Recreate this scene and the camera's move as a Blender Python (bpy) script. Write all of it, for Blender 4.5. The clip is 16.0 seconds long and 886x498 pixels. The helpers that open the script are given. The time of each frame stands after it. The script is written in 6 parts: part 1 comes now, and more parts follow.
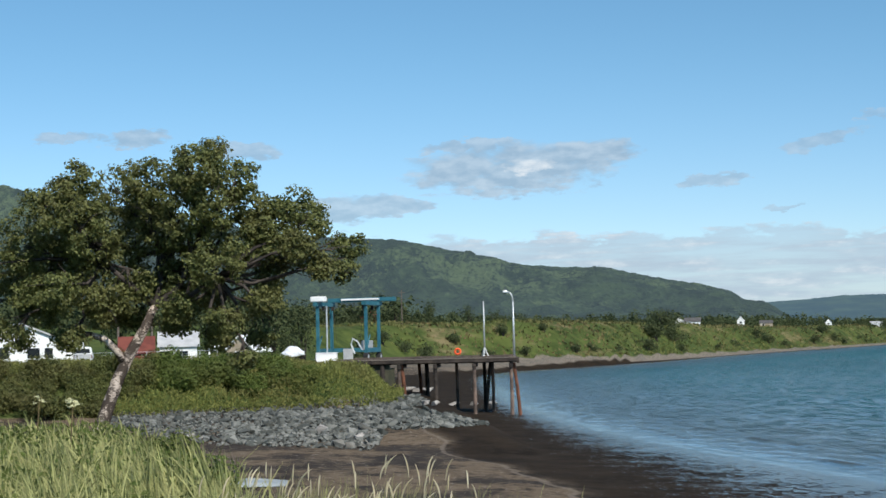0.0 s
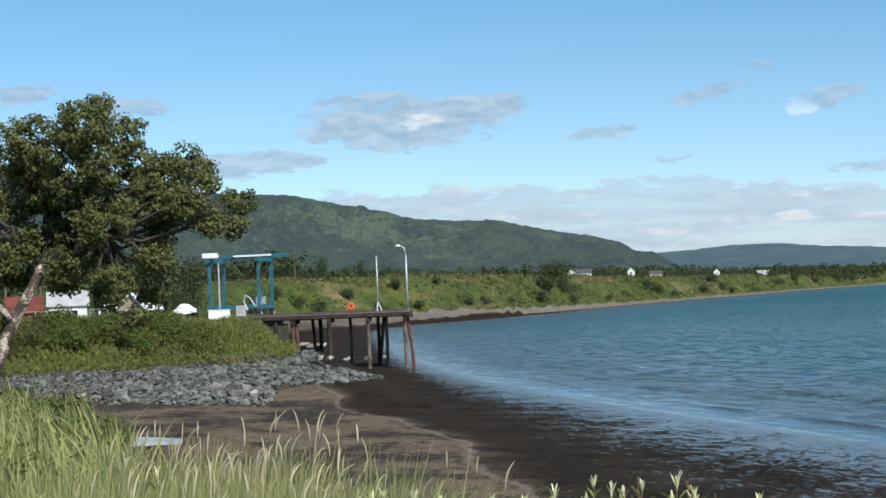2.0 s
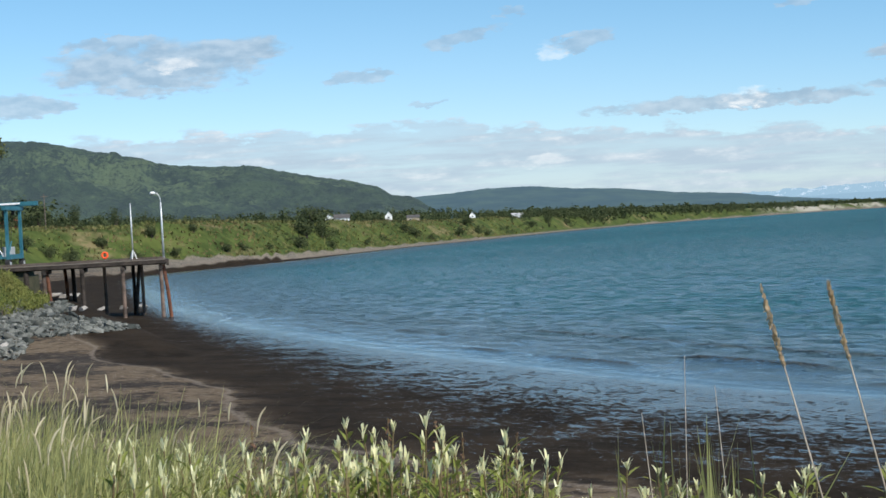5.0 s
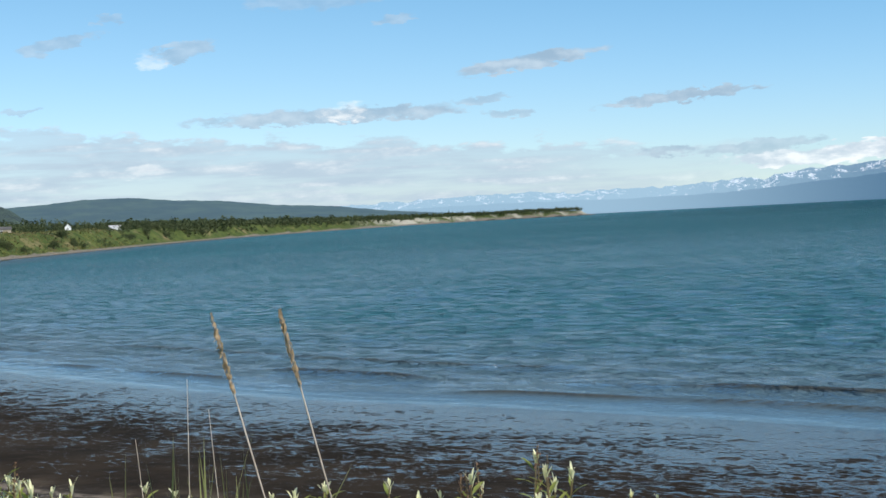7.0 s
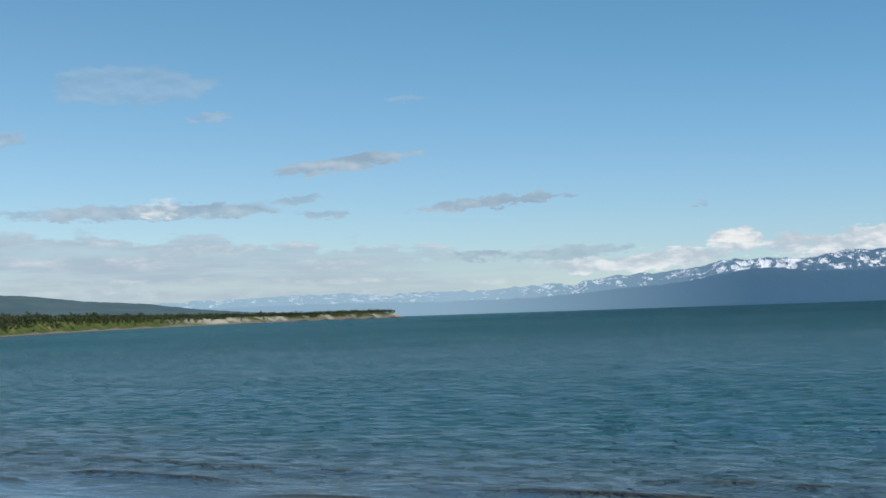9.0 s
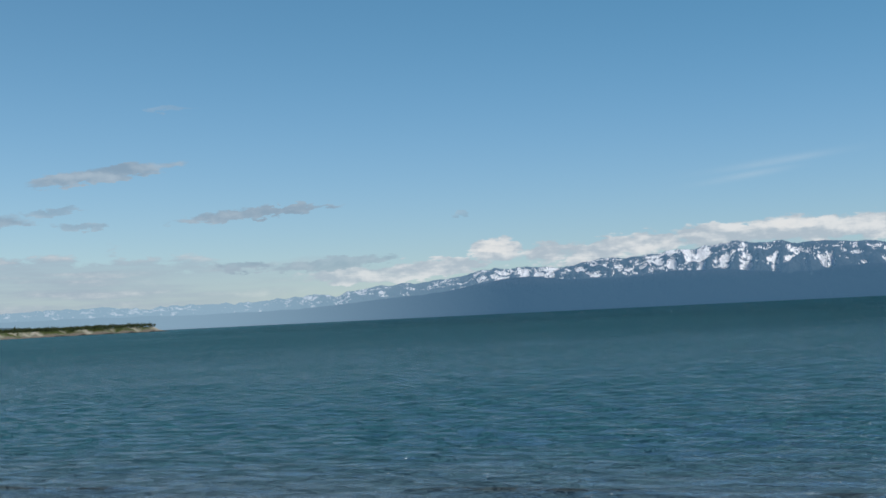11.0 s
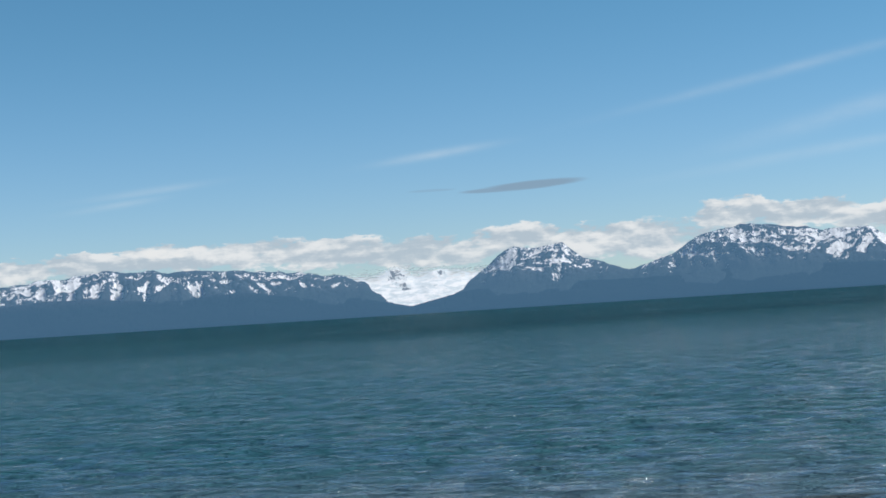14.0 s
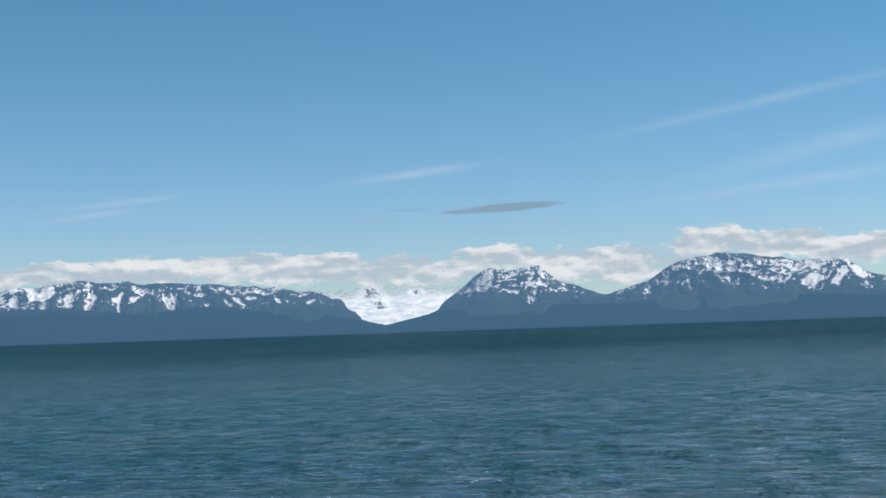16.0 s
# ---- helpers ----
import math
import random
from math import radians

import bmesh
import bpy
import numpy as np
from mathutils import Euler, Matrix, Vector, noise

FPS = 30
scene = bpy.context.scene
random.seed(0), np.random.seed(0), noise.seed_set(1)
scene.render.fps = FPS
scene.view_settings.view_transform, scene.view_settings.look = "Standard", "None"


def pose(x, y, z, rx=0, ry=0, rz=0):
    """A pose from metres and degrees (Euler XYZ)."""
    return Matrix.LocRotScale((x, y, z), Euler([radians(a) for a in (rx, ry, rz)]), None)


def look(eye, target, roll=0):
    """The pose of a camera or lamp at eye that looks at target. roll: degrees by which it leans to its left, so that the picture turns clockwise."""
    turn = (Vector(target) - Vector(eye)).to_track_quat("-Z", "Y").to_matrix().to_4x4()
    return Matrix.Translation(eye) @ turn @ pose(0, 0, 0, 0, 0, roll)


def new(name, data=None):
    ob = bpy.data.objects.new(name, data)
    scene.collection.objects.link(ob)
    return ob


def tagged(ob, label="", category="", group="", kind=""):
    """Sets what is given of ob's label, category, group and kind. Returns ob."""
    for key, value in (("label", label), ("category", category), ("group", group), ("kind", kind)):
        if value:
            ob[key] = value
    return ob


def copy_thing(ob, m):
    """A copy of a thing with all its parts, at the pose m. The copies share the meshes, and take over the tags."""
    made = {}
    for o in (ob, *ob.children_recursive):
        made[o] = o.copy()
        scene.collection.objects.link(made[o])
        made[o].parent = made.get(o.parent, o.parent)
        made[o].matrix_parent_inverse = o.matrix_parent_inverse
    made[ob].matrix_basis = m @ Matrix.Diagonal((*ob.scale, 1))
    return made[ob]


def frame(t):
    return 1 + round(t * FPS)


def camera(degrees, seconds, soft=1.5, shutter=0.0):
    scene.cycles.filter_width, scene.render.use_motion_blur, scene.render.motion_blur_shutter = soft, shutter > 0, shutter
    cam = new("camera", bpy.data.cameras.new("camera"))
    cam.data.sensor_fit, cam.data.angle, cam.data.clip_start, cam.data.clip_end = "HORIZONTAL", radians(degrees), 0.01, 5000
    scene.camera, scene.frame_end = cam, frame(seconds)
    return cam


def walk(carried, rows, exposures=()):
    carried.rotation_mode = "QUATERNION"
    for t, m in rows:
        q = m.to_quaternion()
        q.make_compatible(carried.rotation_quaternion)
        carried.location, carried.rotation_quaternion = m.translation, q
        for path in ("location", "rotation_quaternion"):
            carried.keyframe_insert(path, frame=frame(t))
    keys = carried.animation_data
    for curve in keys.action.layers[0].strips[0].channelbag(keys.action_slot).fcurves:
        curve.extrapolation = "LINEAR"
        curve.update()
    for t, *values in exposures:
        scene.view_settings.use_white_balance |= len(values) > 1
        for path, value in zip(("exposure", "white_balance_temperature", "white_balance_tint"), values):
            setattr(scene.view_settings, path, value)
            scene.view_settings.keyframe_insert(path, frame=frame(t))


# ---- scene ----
cam = camera(31.96, 16.0, soft=1.6)
EYE = Vector((0.0, 0.0, 7.5))


def bearing(az, el=0.0):
    """Unit vector at azimuth az (degrees clockwise from +y) and elevation el."""
    a, e = radians(az), radians(el)
    return Vector((math.sin(a) * math.cos(e), math.cos(a) * math.cos(e), math.sin(e)))


def aim(t, az, el, lean):
    """The camera turns on the spot; between 5 and 8 s it also swings half a metre to the side."""
    times = [0, 5.3, 5.5, 5.7, 6.0, 6.5, 7.0, 7.5, 8.2, 10.3, 16]
    step = float(np.interp(t, times, [-0.1, -0.03, 0.0, 0.05, 0.12, 0.19, 0.275, 0.40, 0.46, 0.56, 0.6]))
    lift = float(np.interp(t, times, [-0.02, -0.025, -0.025, -0.02, -0.013, -0.009, -0.005, 0.020, 0.032, 0.03, 0.02]))
    eye = EYE + step * bearing(110) + Vector((0, 0, lift))
    return look(eye, eye + 50 * bearing(az, el), lean)


# seconds, azimuth, elevation, lean
TURN = [
    (0.0, -2.46, 3.44, -1.35),
    (0.5, -1.95, 2.95, -1.98),
    (1.0, -1.11, 2.56, -2.03),
    (1.5, 0.27, 2.13, -2.09),
    (2.0, 1.46, 1.63, -2.24),
    (2.5, 3.13, 1.39, -2.34),
    (3.0, 5.28, 1.26, -2.50),
    (3.2, 5.95, 1.17, -2.40),
    (5.3, 12.07, -1.00, -2.94),
    (5.5, 13.90, -0.95, -2.65),
    (5.7, 16.45, -0.91, -2.71),
    (6.0, 19.91, -0.80, -3.82),
    (6.5, 22.97, -1.12, -2.81),
    (7.0, 25.00, -1.12, -2.94),
    (7.5, 27.06, -0.85, -3.56),
    (8.0, 29.86, 0.75, -3.15),
    (8.2, 30.95, 1.56, -2.40),
    (10.3, 35.27, 2.34, -3.48),
    (10.5, 37.19, 2.31, -3.58),
    (11.0, 40.85, 2.40, -2.75),
    (11.5, 43.84, 2.15, -2.31),
    (12.0, 47.81, 2.08, -2.57),
    (12.5, 52.92, 1.93, -2.27),
    (13.0, 58.32, 1.96, -2.44),
    (13.5, 62.31, 2.15, -2.72),
    (14.0, 63.88, 2.24, -3.60),
    (14.5, 64.95, 2.37, -3.26),
    (15.0, 64.24, 2.42, -1.96),
    (15.5, 64.25, 2.76, -1.26),
    (16.0, 64.78, 2.94, -1.92),
]
walk(cam, [(t, aim(t, a, e, r)) for t, a, e, r in TURN],
     [(0.0, 0.3), (3.0, 0.38), (5.5, 0.38), (6.0, 0.43), (7.5, 0.40), (8.2, 0.28), (10.5, -0.12), (12.5, -0.03), (16.0, 0.0)])

# ---------------------------------------------------------------- light
SUN_AZ, SUN_EL = 150.0, 43.0
sun = new("sun", bpy.data.lights.new("sun", "SUN"))
sun.data.energy, sun.data.angle, sun.data.color = 4.4, radians(0.5), (1.0, 0.955, 0.89)
sun.matrix_world = look((0, 0, 300), Vector((0, 0, 300)) - bearing(SUN_AZ, SUN_EL))

world = bpy.data.worlds.new("sky")
scene.world = world
world.use_nodes = True
wn, wl = world.node_tree.nodes, world.node_tree.links
wn.clear()


def wmath(op, a, b=None, c=None, clamp=False):
    n = wn.new("ShaderNodeMath")
    n.operation, n.use_clamp = op, clamp
    for i, v in enumerate((a, b, c)):
        if v is None:
            continue
        if isinstance(v, (int, float)):
            n.inputs[i].default_value = v
        else:
            wl.new(v, n.inputs[i])
    return n.outputs[0]


def wmix(fac, a, b):
    n = wn.new("ShaderNodeMix")
    n.data_type = "RGBA"
    for sock, v in ((n.inputs[0], fac), (n.inputs[6], a), (n.inputs[7], b)):
        if isinstance(v, (int, float)):
            sock.default_value = v
        elif isinstance(v, tuple):
            sock.default_value = (*v, 1)
        else:
            wl.new(v, sock)
    return n.outputs[2]


def wnoise(vec, scale, detail, rough=0.5):
    n = wn.new("ShaderNodeTexNoise")
    n.inputs["Scale"].default_value, n.inputs["Detail"].default_value, n.inputs["Roughness"].default_value = scale, detail, rough
    wl.new(vec, n.inputs["Vector"])
    return n.outputs[0]


wsky = wn.new("ShaderNodeTexSky")
wsky.sky_type, wsky.sun_disc = "NISHITA", False
wsky.sun_elevation, wsky.sun_rotation = radians(SUN_EL), radians(SUN_AZ)
wsky.altitude, wsky.air_density, wsky.dust_density, wsky.ozone_density = 0, 1.0, 0.0, 2.0
wdir = wn.new("ShaderNodeTexCoord").outputs["Generated"]
wsep = wn.new("ShaderNodeSeparateXYZ")
wl.new(wdir, wsep.inputs[0])
AZ = wmath("MULTIPLY", wmath("ARCTAN2", wsep.outputs[0], wsep.outputs[1]), 180 / math.pi)
EL = wmath("MULTIPLY", wmath("ARCSINE", wsep.outputs[2]), 180 / math.pi)
wcomb = wn.new("ShaderNodeCombineXYZ")
wl.new(wmath("MULTIPLY", AZ, 0.45), wcomb.inputs[0])
wl.new(wmath("MULTIPLY", EL, 1.3), wcomb.inputs[1])
SKYPOS = wcomb.outputs[0]
NBIG = wnoise(SKYPOS, 1.1, 6, 0.62)
NFINE = wnoise(SKYPOS, 3.2, 5, 0.6)
wcomb2 = wn.new("ShaderNodeCombineXYZ")
wl.new(wmath("MULTIPLY", AZ, 0.12), wcomb2.inputs[0])
wl.new(wmath("MULTIPLY", EL, 1.5), wcomb2.inputs[1])
NFLAT = wnoise(wcomb2.outputs[0], 1.4, 6, 0.6)
WAZ = wmath("ADD", AZ, wmath("MULTIPLY", wmath("SUBTRACT", NBIG, 0.5), 3.2))
WEL = wmath("ADD", EL, wmath("MULTIPLY", wmath("SUBTRACT", NFINE, 0.5), 0.8))
GREY, WHITE, CREST = [], [], []


def wshift(dx, dy, sx, sy, scale, detail, rough):
    """Noise over the sky, looked up a little to one side."""
    c = wn.new("ShaderNodeCombineXYZ")
    wl.new(wmath("MULTIPLY", wmath("ADD", AZ, dx), sx), c.inputs[0])
    wl.new(wmath("MULTIPLY", wmath("ADD", EL, dy), sy), c.inputs[1])
    return wnoise(c.outputs[0], scale, detail, rough)


# billows: bright where the cloud thins out towards the light, upwards and to the right
BILLOW = wshift(0, 0, 0.8, 1.7, 0.75, 8, 0.55)
RELIEF = wmath("SUBTRACT", BILLOW, wshift(0.12, 0.20, 0.8, 1.7, 0.75, 8, 0.55))
FLAT_RELIEF = wmath("SUBTRACT", NBIG, wshift(0.3, 0.2, 0.45, 1.3, 1.1, 6, 0.62))


def wramp(v, lo, hi):
    n = wn.new("ShaderNodeMapRange")
    n.interpolation_type = "SMOOTHSTEP"
    wl.new(v, n.inputs[0])
    n.inputs[1].default_value, n.inputs[2].default_value = lo, hi
    return n.outputs[0]


RAGGED = wmath("ADD", wmath("MULTIPLY", wmath("SUBTRACT", NFINE, 0.5), 1.3), wmath("MULTIPLY", wmath("SUBTRACT", BILLOW, 0.5), 2.5))


def puff(az, el, wide, high, tilt=0.0, amount=1.0, white=False, crest=False):
    """A cloud at azimuth az and elevation el, its half width and half height in degrees."""
    da = wmath("SUBTRACT", WAZ, az)
    u = wmath("DIVIDE", da, wide)
    v = wmath("DIVIDE", wmath("SUBTRACT", wmath("SUBTRACT", WEL, el), wmath("MULTIPLY", da, tilt)), high)
    rr = wmath("ADD", wmath("MULTIPLY", u, u), wmath("MULTIPLY", v, v))
    core = wmath("SUBTRACT", 1.25, rr, clamp=True)
    m = wmath("ADD", core, wmath("MULTIPLY", wmath("SUBTRACT", BILLOW, 0.5), 2.6) if crest else RAGGED)
    cover = wramp(m, 0.5, 1.6) if white else wramp(m, 0.28, 0.72) if crest else wramp(m, -0.12, 0.75)
    (WHITE if white else CREST if crest else GREY).append(wmath("MULTIPLY", wmath("MINIMUM", cover, wmath("MULTIPLY", core, 3.0)), amount))


# scattered fair-weather clouds over the hills
puff(0.2, 6.3, 3.9, 0.95, 0.03, 0.8)
puff(0.6, 6.45, 1.3, 0.35, 0.0, 0.55, True)
puff(3.0, 6.85, 2.0, 0.45, 0.03, 0.8)
puff(-1.3, 7.25, 1.7, 0.25, 0.08, 0.7)
puff(-4.6, 5.1, 1.5, 0.42, 0.0, 0.7)
puff(-6.6, 4.9, 1.8, 0.6, 0.0, 0.7)
puff(-9.6, 7.15, 1.0, 0.33, 0.0, 0.65)
puff(-13.6, 7.6, 1.3, 0.33, 0.05, 0.7)
puff(-16.2, 7.65, 1.2, 0.22, 0.0, 0.65)
puff(7.6, 5.65, 1.2, 0.27, 0.03, 0.6)
puff(11.4, 6.9, 1.4, 0.28, 0.22, 0.55)
puff(13.2, 7.8, 0.7, 0.16, 0.1, 0.4)
puff(14.6, 6.25, 0.9, 0.42, 0.4, 0.45, True)
puff(15.9, 6.55, 1.2, 0.3, 0.2, 0.6)
puff(10.0, 4.58, 0.9, 0.13, 0.1, 0.5)
puff(21.0, 4.0, 5.0, 0.3, 0.01, 0.8)
puff(21.6, 4.12, 1.3, 0.42, 0.0, 1.0, True)
puff(26.6, 4.3, 1.2, 0.17, 0.06, 0.6)
puff(27.7, 3.78, 1.0, 0.17, 0.0, 0.6)
puff(28.4, 5.6, 2.7, 0.3, 0.11, 0.85)
puff(33.8, 4.02, 3.0, 0.2, 0.06, 0.85)
puff(20.8, 8.6, 3.0, 0.7, 0.0, 0.35)
puff(23.8, 7.4, 0.7, 0.22, 0.15, 0.5)
puff(31.0, 7.95, 0.9, 0.12, 0.0, 0.3)
puff(41.7, 3.65, 0.4, 0.08, 0.0, 0.4)
# lit billow inside the low bank, and flat grey shreds before the range
puff(14.2, 2.25, 1.2, 0.30, 0.0, 0.5, True)
puff(33.5, 2.1, 1.2, 0.22, 0.0, 0.7)
puff(36.8, 2.05, 2.2, 0.22, 0.05, 0.6)
# cumulus along the crest of the range
for caz, cel, cwide, chigh, camount in ((38.0, 1.55, 3.0, 0.35, 0.85), (40.8, 1.75, 2.2, 0.36, 0.95), (42.9, 2.25, 1.0, 0.50, 1.0), (45.5, 2.0, 2.6, 0.45, 1.0), (48.2, 2.25, 2.0, 0.42, 1.0),
                                        (51.0, 2.35, 2.4, 0.50, 1.0), (54.0, 2.45, 2.6, 0.60, 1.0), (57.0, 2.45, 2.4, 0.62, 1.0), (60.0, 2.35, 2.8, 0.60, 1.0), (63.3, 2.1, 2.8, 0.62, 0.95),
                                        (66.7, 2.5, 2.0, 0.62, 1.0), (69.3, 2.2, 2.2, 0.62, 1.0), (71.6, 2.1, 2.4, 0.85, 1.0), (74.8, 2.9, 1.8, 0.62, 1.0), (77.3, 2.7, 2.2, 0.55, 1.0), (80.5, 2.4, 2.8, 0.6, 1.0), (85, 2.2, 3.0, 0.5, 0.9)):
    puff(caz, cel, cwide, chigh, 0.0, camount, crest=True)
puff(42.9, 2.38, 0.75, 0.36, 0.0, 1.0, True)
puff(53.6, 2.75, 1.6, 0.30, 0.0, 0.8, True)
puff(74.6, 3.25, 1.4, 0.30, 0.0, 0.8, True)
# thin high streaks
CIRRUS = []
for saz, sel, swide, shigh, stilt, sam in ((63.8, 5.75, 2.0, 0.16, 0.11, 0.5), (53.2, 4.95, 2.2, 0.14, 0.1, 0.3), (52.0, 4.5, 1.6, 0.13, 0.12, 0.3),
                                           (77.0, 7.9, 5.5, 0.20, 0.17, 0.30), (79.5, 6.3, 4.5, 0.35, 0.2, 0.3), (78.0, 4.9, 5.0, 0.22, 0.1, 0.25)):
    sda = wmath("SUBTRACT", AZ, saz)
    su = wmath("DIVIDE", sda, swide)
    sv = wmath("DIVIDE", wmath("SUBTRACT", wmath("SUBTRACT", EL, sel), wmath("MULTIPLY", sda, stilt)), shigh)
    srr = wmath("ADD", wmath("MULTIPLY", su, su), wmath("MULTIPLY", sv, sv))
    CIRRUS.append(wmath("MULTIPLY", wmath("POWER", 2.718, wmath("MULTIPLY", srr, -1.2)), wmath("MULTIPLY", NBIG, sam)))


# one smooth lens-shaped cloud
LENS = []
for saz, sel, swide, shigh, stilt, sam in ((67.3, 4.40, 2.2, 0.17, 0.045, 1.0), (65.9, 4.30, 1.4, 0.10, 0.02, 0.9), (63.6, 4.42, 1.0, 0.07, 0.0, 0.35)):
    sda = wmath("SUBTRACT", AZ, saz)
    su = wmath("DIVIDE", sda, swide)
    sv = wmath("DIVIDE", wmath("SUBTRACT", wmath("SUBTRACT", EL, sel), wmath("ADD", wmath("MULTIPLY", sda, stilt), wmath("MULTIPLY", wmath("SUBTRACT", NFLAT, 0.5), 0.15))), shigh)
    srr = wmath("ADD", wmath("MULTIPLY", su, su), wmath("MULTIPLY", sv, sv))
    LENS.append(wmath("MULTIPLY", wramp(srr, 1.1, 0.3), sam))


def highest(values):
    out = values[0]
    for v in values[1:]:
        out = wmath("MAXIMUM", out, v)
    return out


grey_cover = highest(GREY)
white_cover = highest(WHITE)
# long low bank of cloud, thinning out towards the range
bank_top = wmath("SUBTRACT", wmath("ADD", 3.8, wmath("MULTIPLY", wmath("SUBTRACT", NBIG, 0.5), 2.4)), wmath("MULTIPLY", wmath("MAXIMUM", wmath("SUBTRACT", AZ, 10.0), 0.0), 0.065))
bank = wmath("MULTIPLY", wramp(wmath("SUBTRACT", bank_top, EL), -0.1, 0.22), wmath("SUBTRACT", 1.0, wramp(AZ, 27.0, 42.0)))
bank = wmath("MULTIPLY", bank, wmath("ADD", 0.55, wmath("MULTIPLY", wramp(NFLAT, 0.35, 0.62), 0.45)))
bank = wmath("MULTIPLY", bank, wmath("SUBTRACT", 1.0, wmath("MULTIPLY", wramp(wmath("ABSOLUTE", wmath("SUBTRACT", AZ, 15.0)), 24, 45), 0.6)))
bank_light = wmath("MULTIPLY", wramp(wmath("ADD", NFLAT, wmath("MULTIPLY", FLAT_RELIEF, 0.5)), 0.44, 0.80), wramp(NBIG, 0.38, 0.64))
CLOUD_GREY, CLOUD_WHITE = (2.8, 3.8, 4.9), (8.2, 8.3, 8.3)
sky_tint = wmix(wramp(EL, 0.0, 13.0), (0.71, 0.84, 1.05), (0.57, 0.83, 0.93))
sky_tint = wmix(wramp(AZ, 5.0, 55.0), sky_tint, wmix(wramp(EL, 0.0, 13.0), (0.65, 0.845, 1.17), (0.46, 0.815, 0.96)))
sky_mul = wn.new("ShaderNodeMix")
sky_mul.data_type, sky_mul.blend_type = "RGBA", "MULTIPLY"
sky_mul.inputs[0].default_value = 1.0
wl.new(wsky.outputs[0], sky_mul.inputs[6])
wl.new(sky_tint, sky_mul.inputs[7])
sky_col = sky_mul.outputs[2]
sky_col = wmix(wmath("MULTIPLY", highest(CIRRUS), 1.0, clamp=True), sky_col, (7.2, 7.8, 8.2))
sky_col = wmix(wmath("MULTIPLY", bank, 0.92), sky_col, wmix(bank_light, (3.7, 4.65, 5.6), (6.3, 6.8, 7.2)))
sky_col = wmix(wmath("MULTIPLY", grey_cover, 1.0, clamp=True), sky_col, wmix(wramp(wmath("ADD", wmath("MULTIPLY", FLAT_RELIEF, 0.5), RELIEF), -0.2, 0.26), (2.6, 3.6, 4.65), (4.35, 5.25, 6.1)))
sky_col = wmix(wmath("MULTIPLY", highest(LENS), 0.8), sky_col, (2.3, 3.3, 4.4))
crest_cover = highest(CREST)
crest_light = wramp(wmath("ADD", RELIEF, wmath("MULTIPLY", wmath("SUBTRACT", NFLAT, 0.5), 0.55)), -0.12, 0.17)
sky_col = wmix(wmath("MULTIPLY", crest_cover, 1.0, clamp=True), sky_col, wmix(crest_light, (4.5, 5.4, 6.2), (7.7, 8.0, 8.2)))
sky_col = wmix(wmath("MULTIPLY", white_cover, 1.0, clamp=True), sky_col, CLOUD_WHITE)
wbg = wn.new("ShaderNodeBackground")
wbg.inputs[1].default_value = 0.1
wl.new(sky_col, wbg.inputs[0])
wout = wn.new("ShaderNodeOutputWorld")
wl.new(wbg.outputs[0], wout.inputs[0])
world.cycles.sampling_method, world.cycles.sample_map_resolution = "MANUAL", 512

# ---------------------------------------------------------------- materials


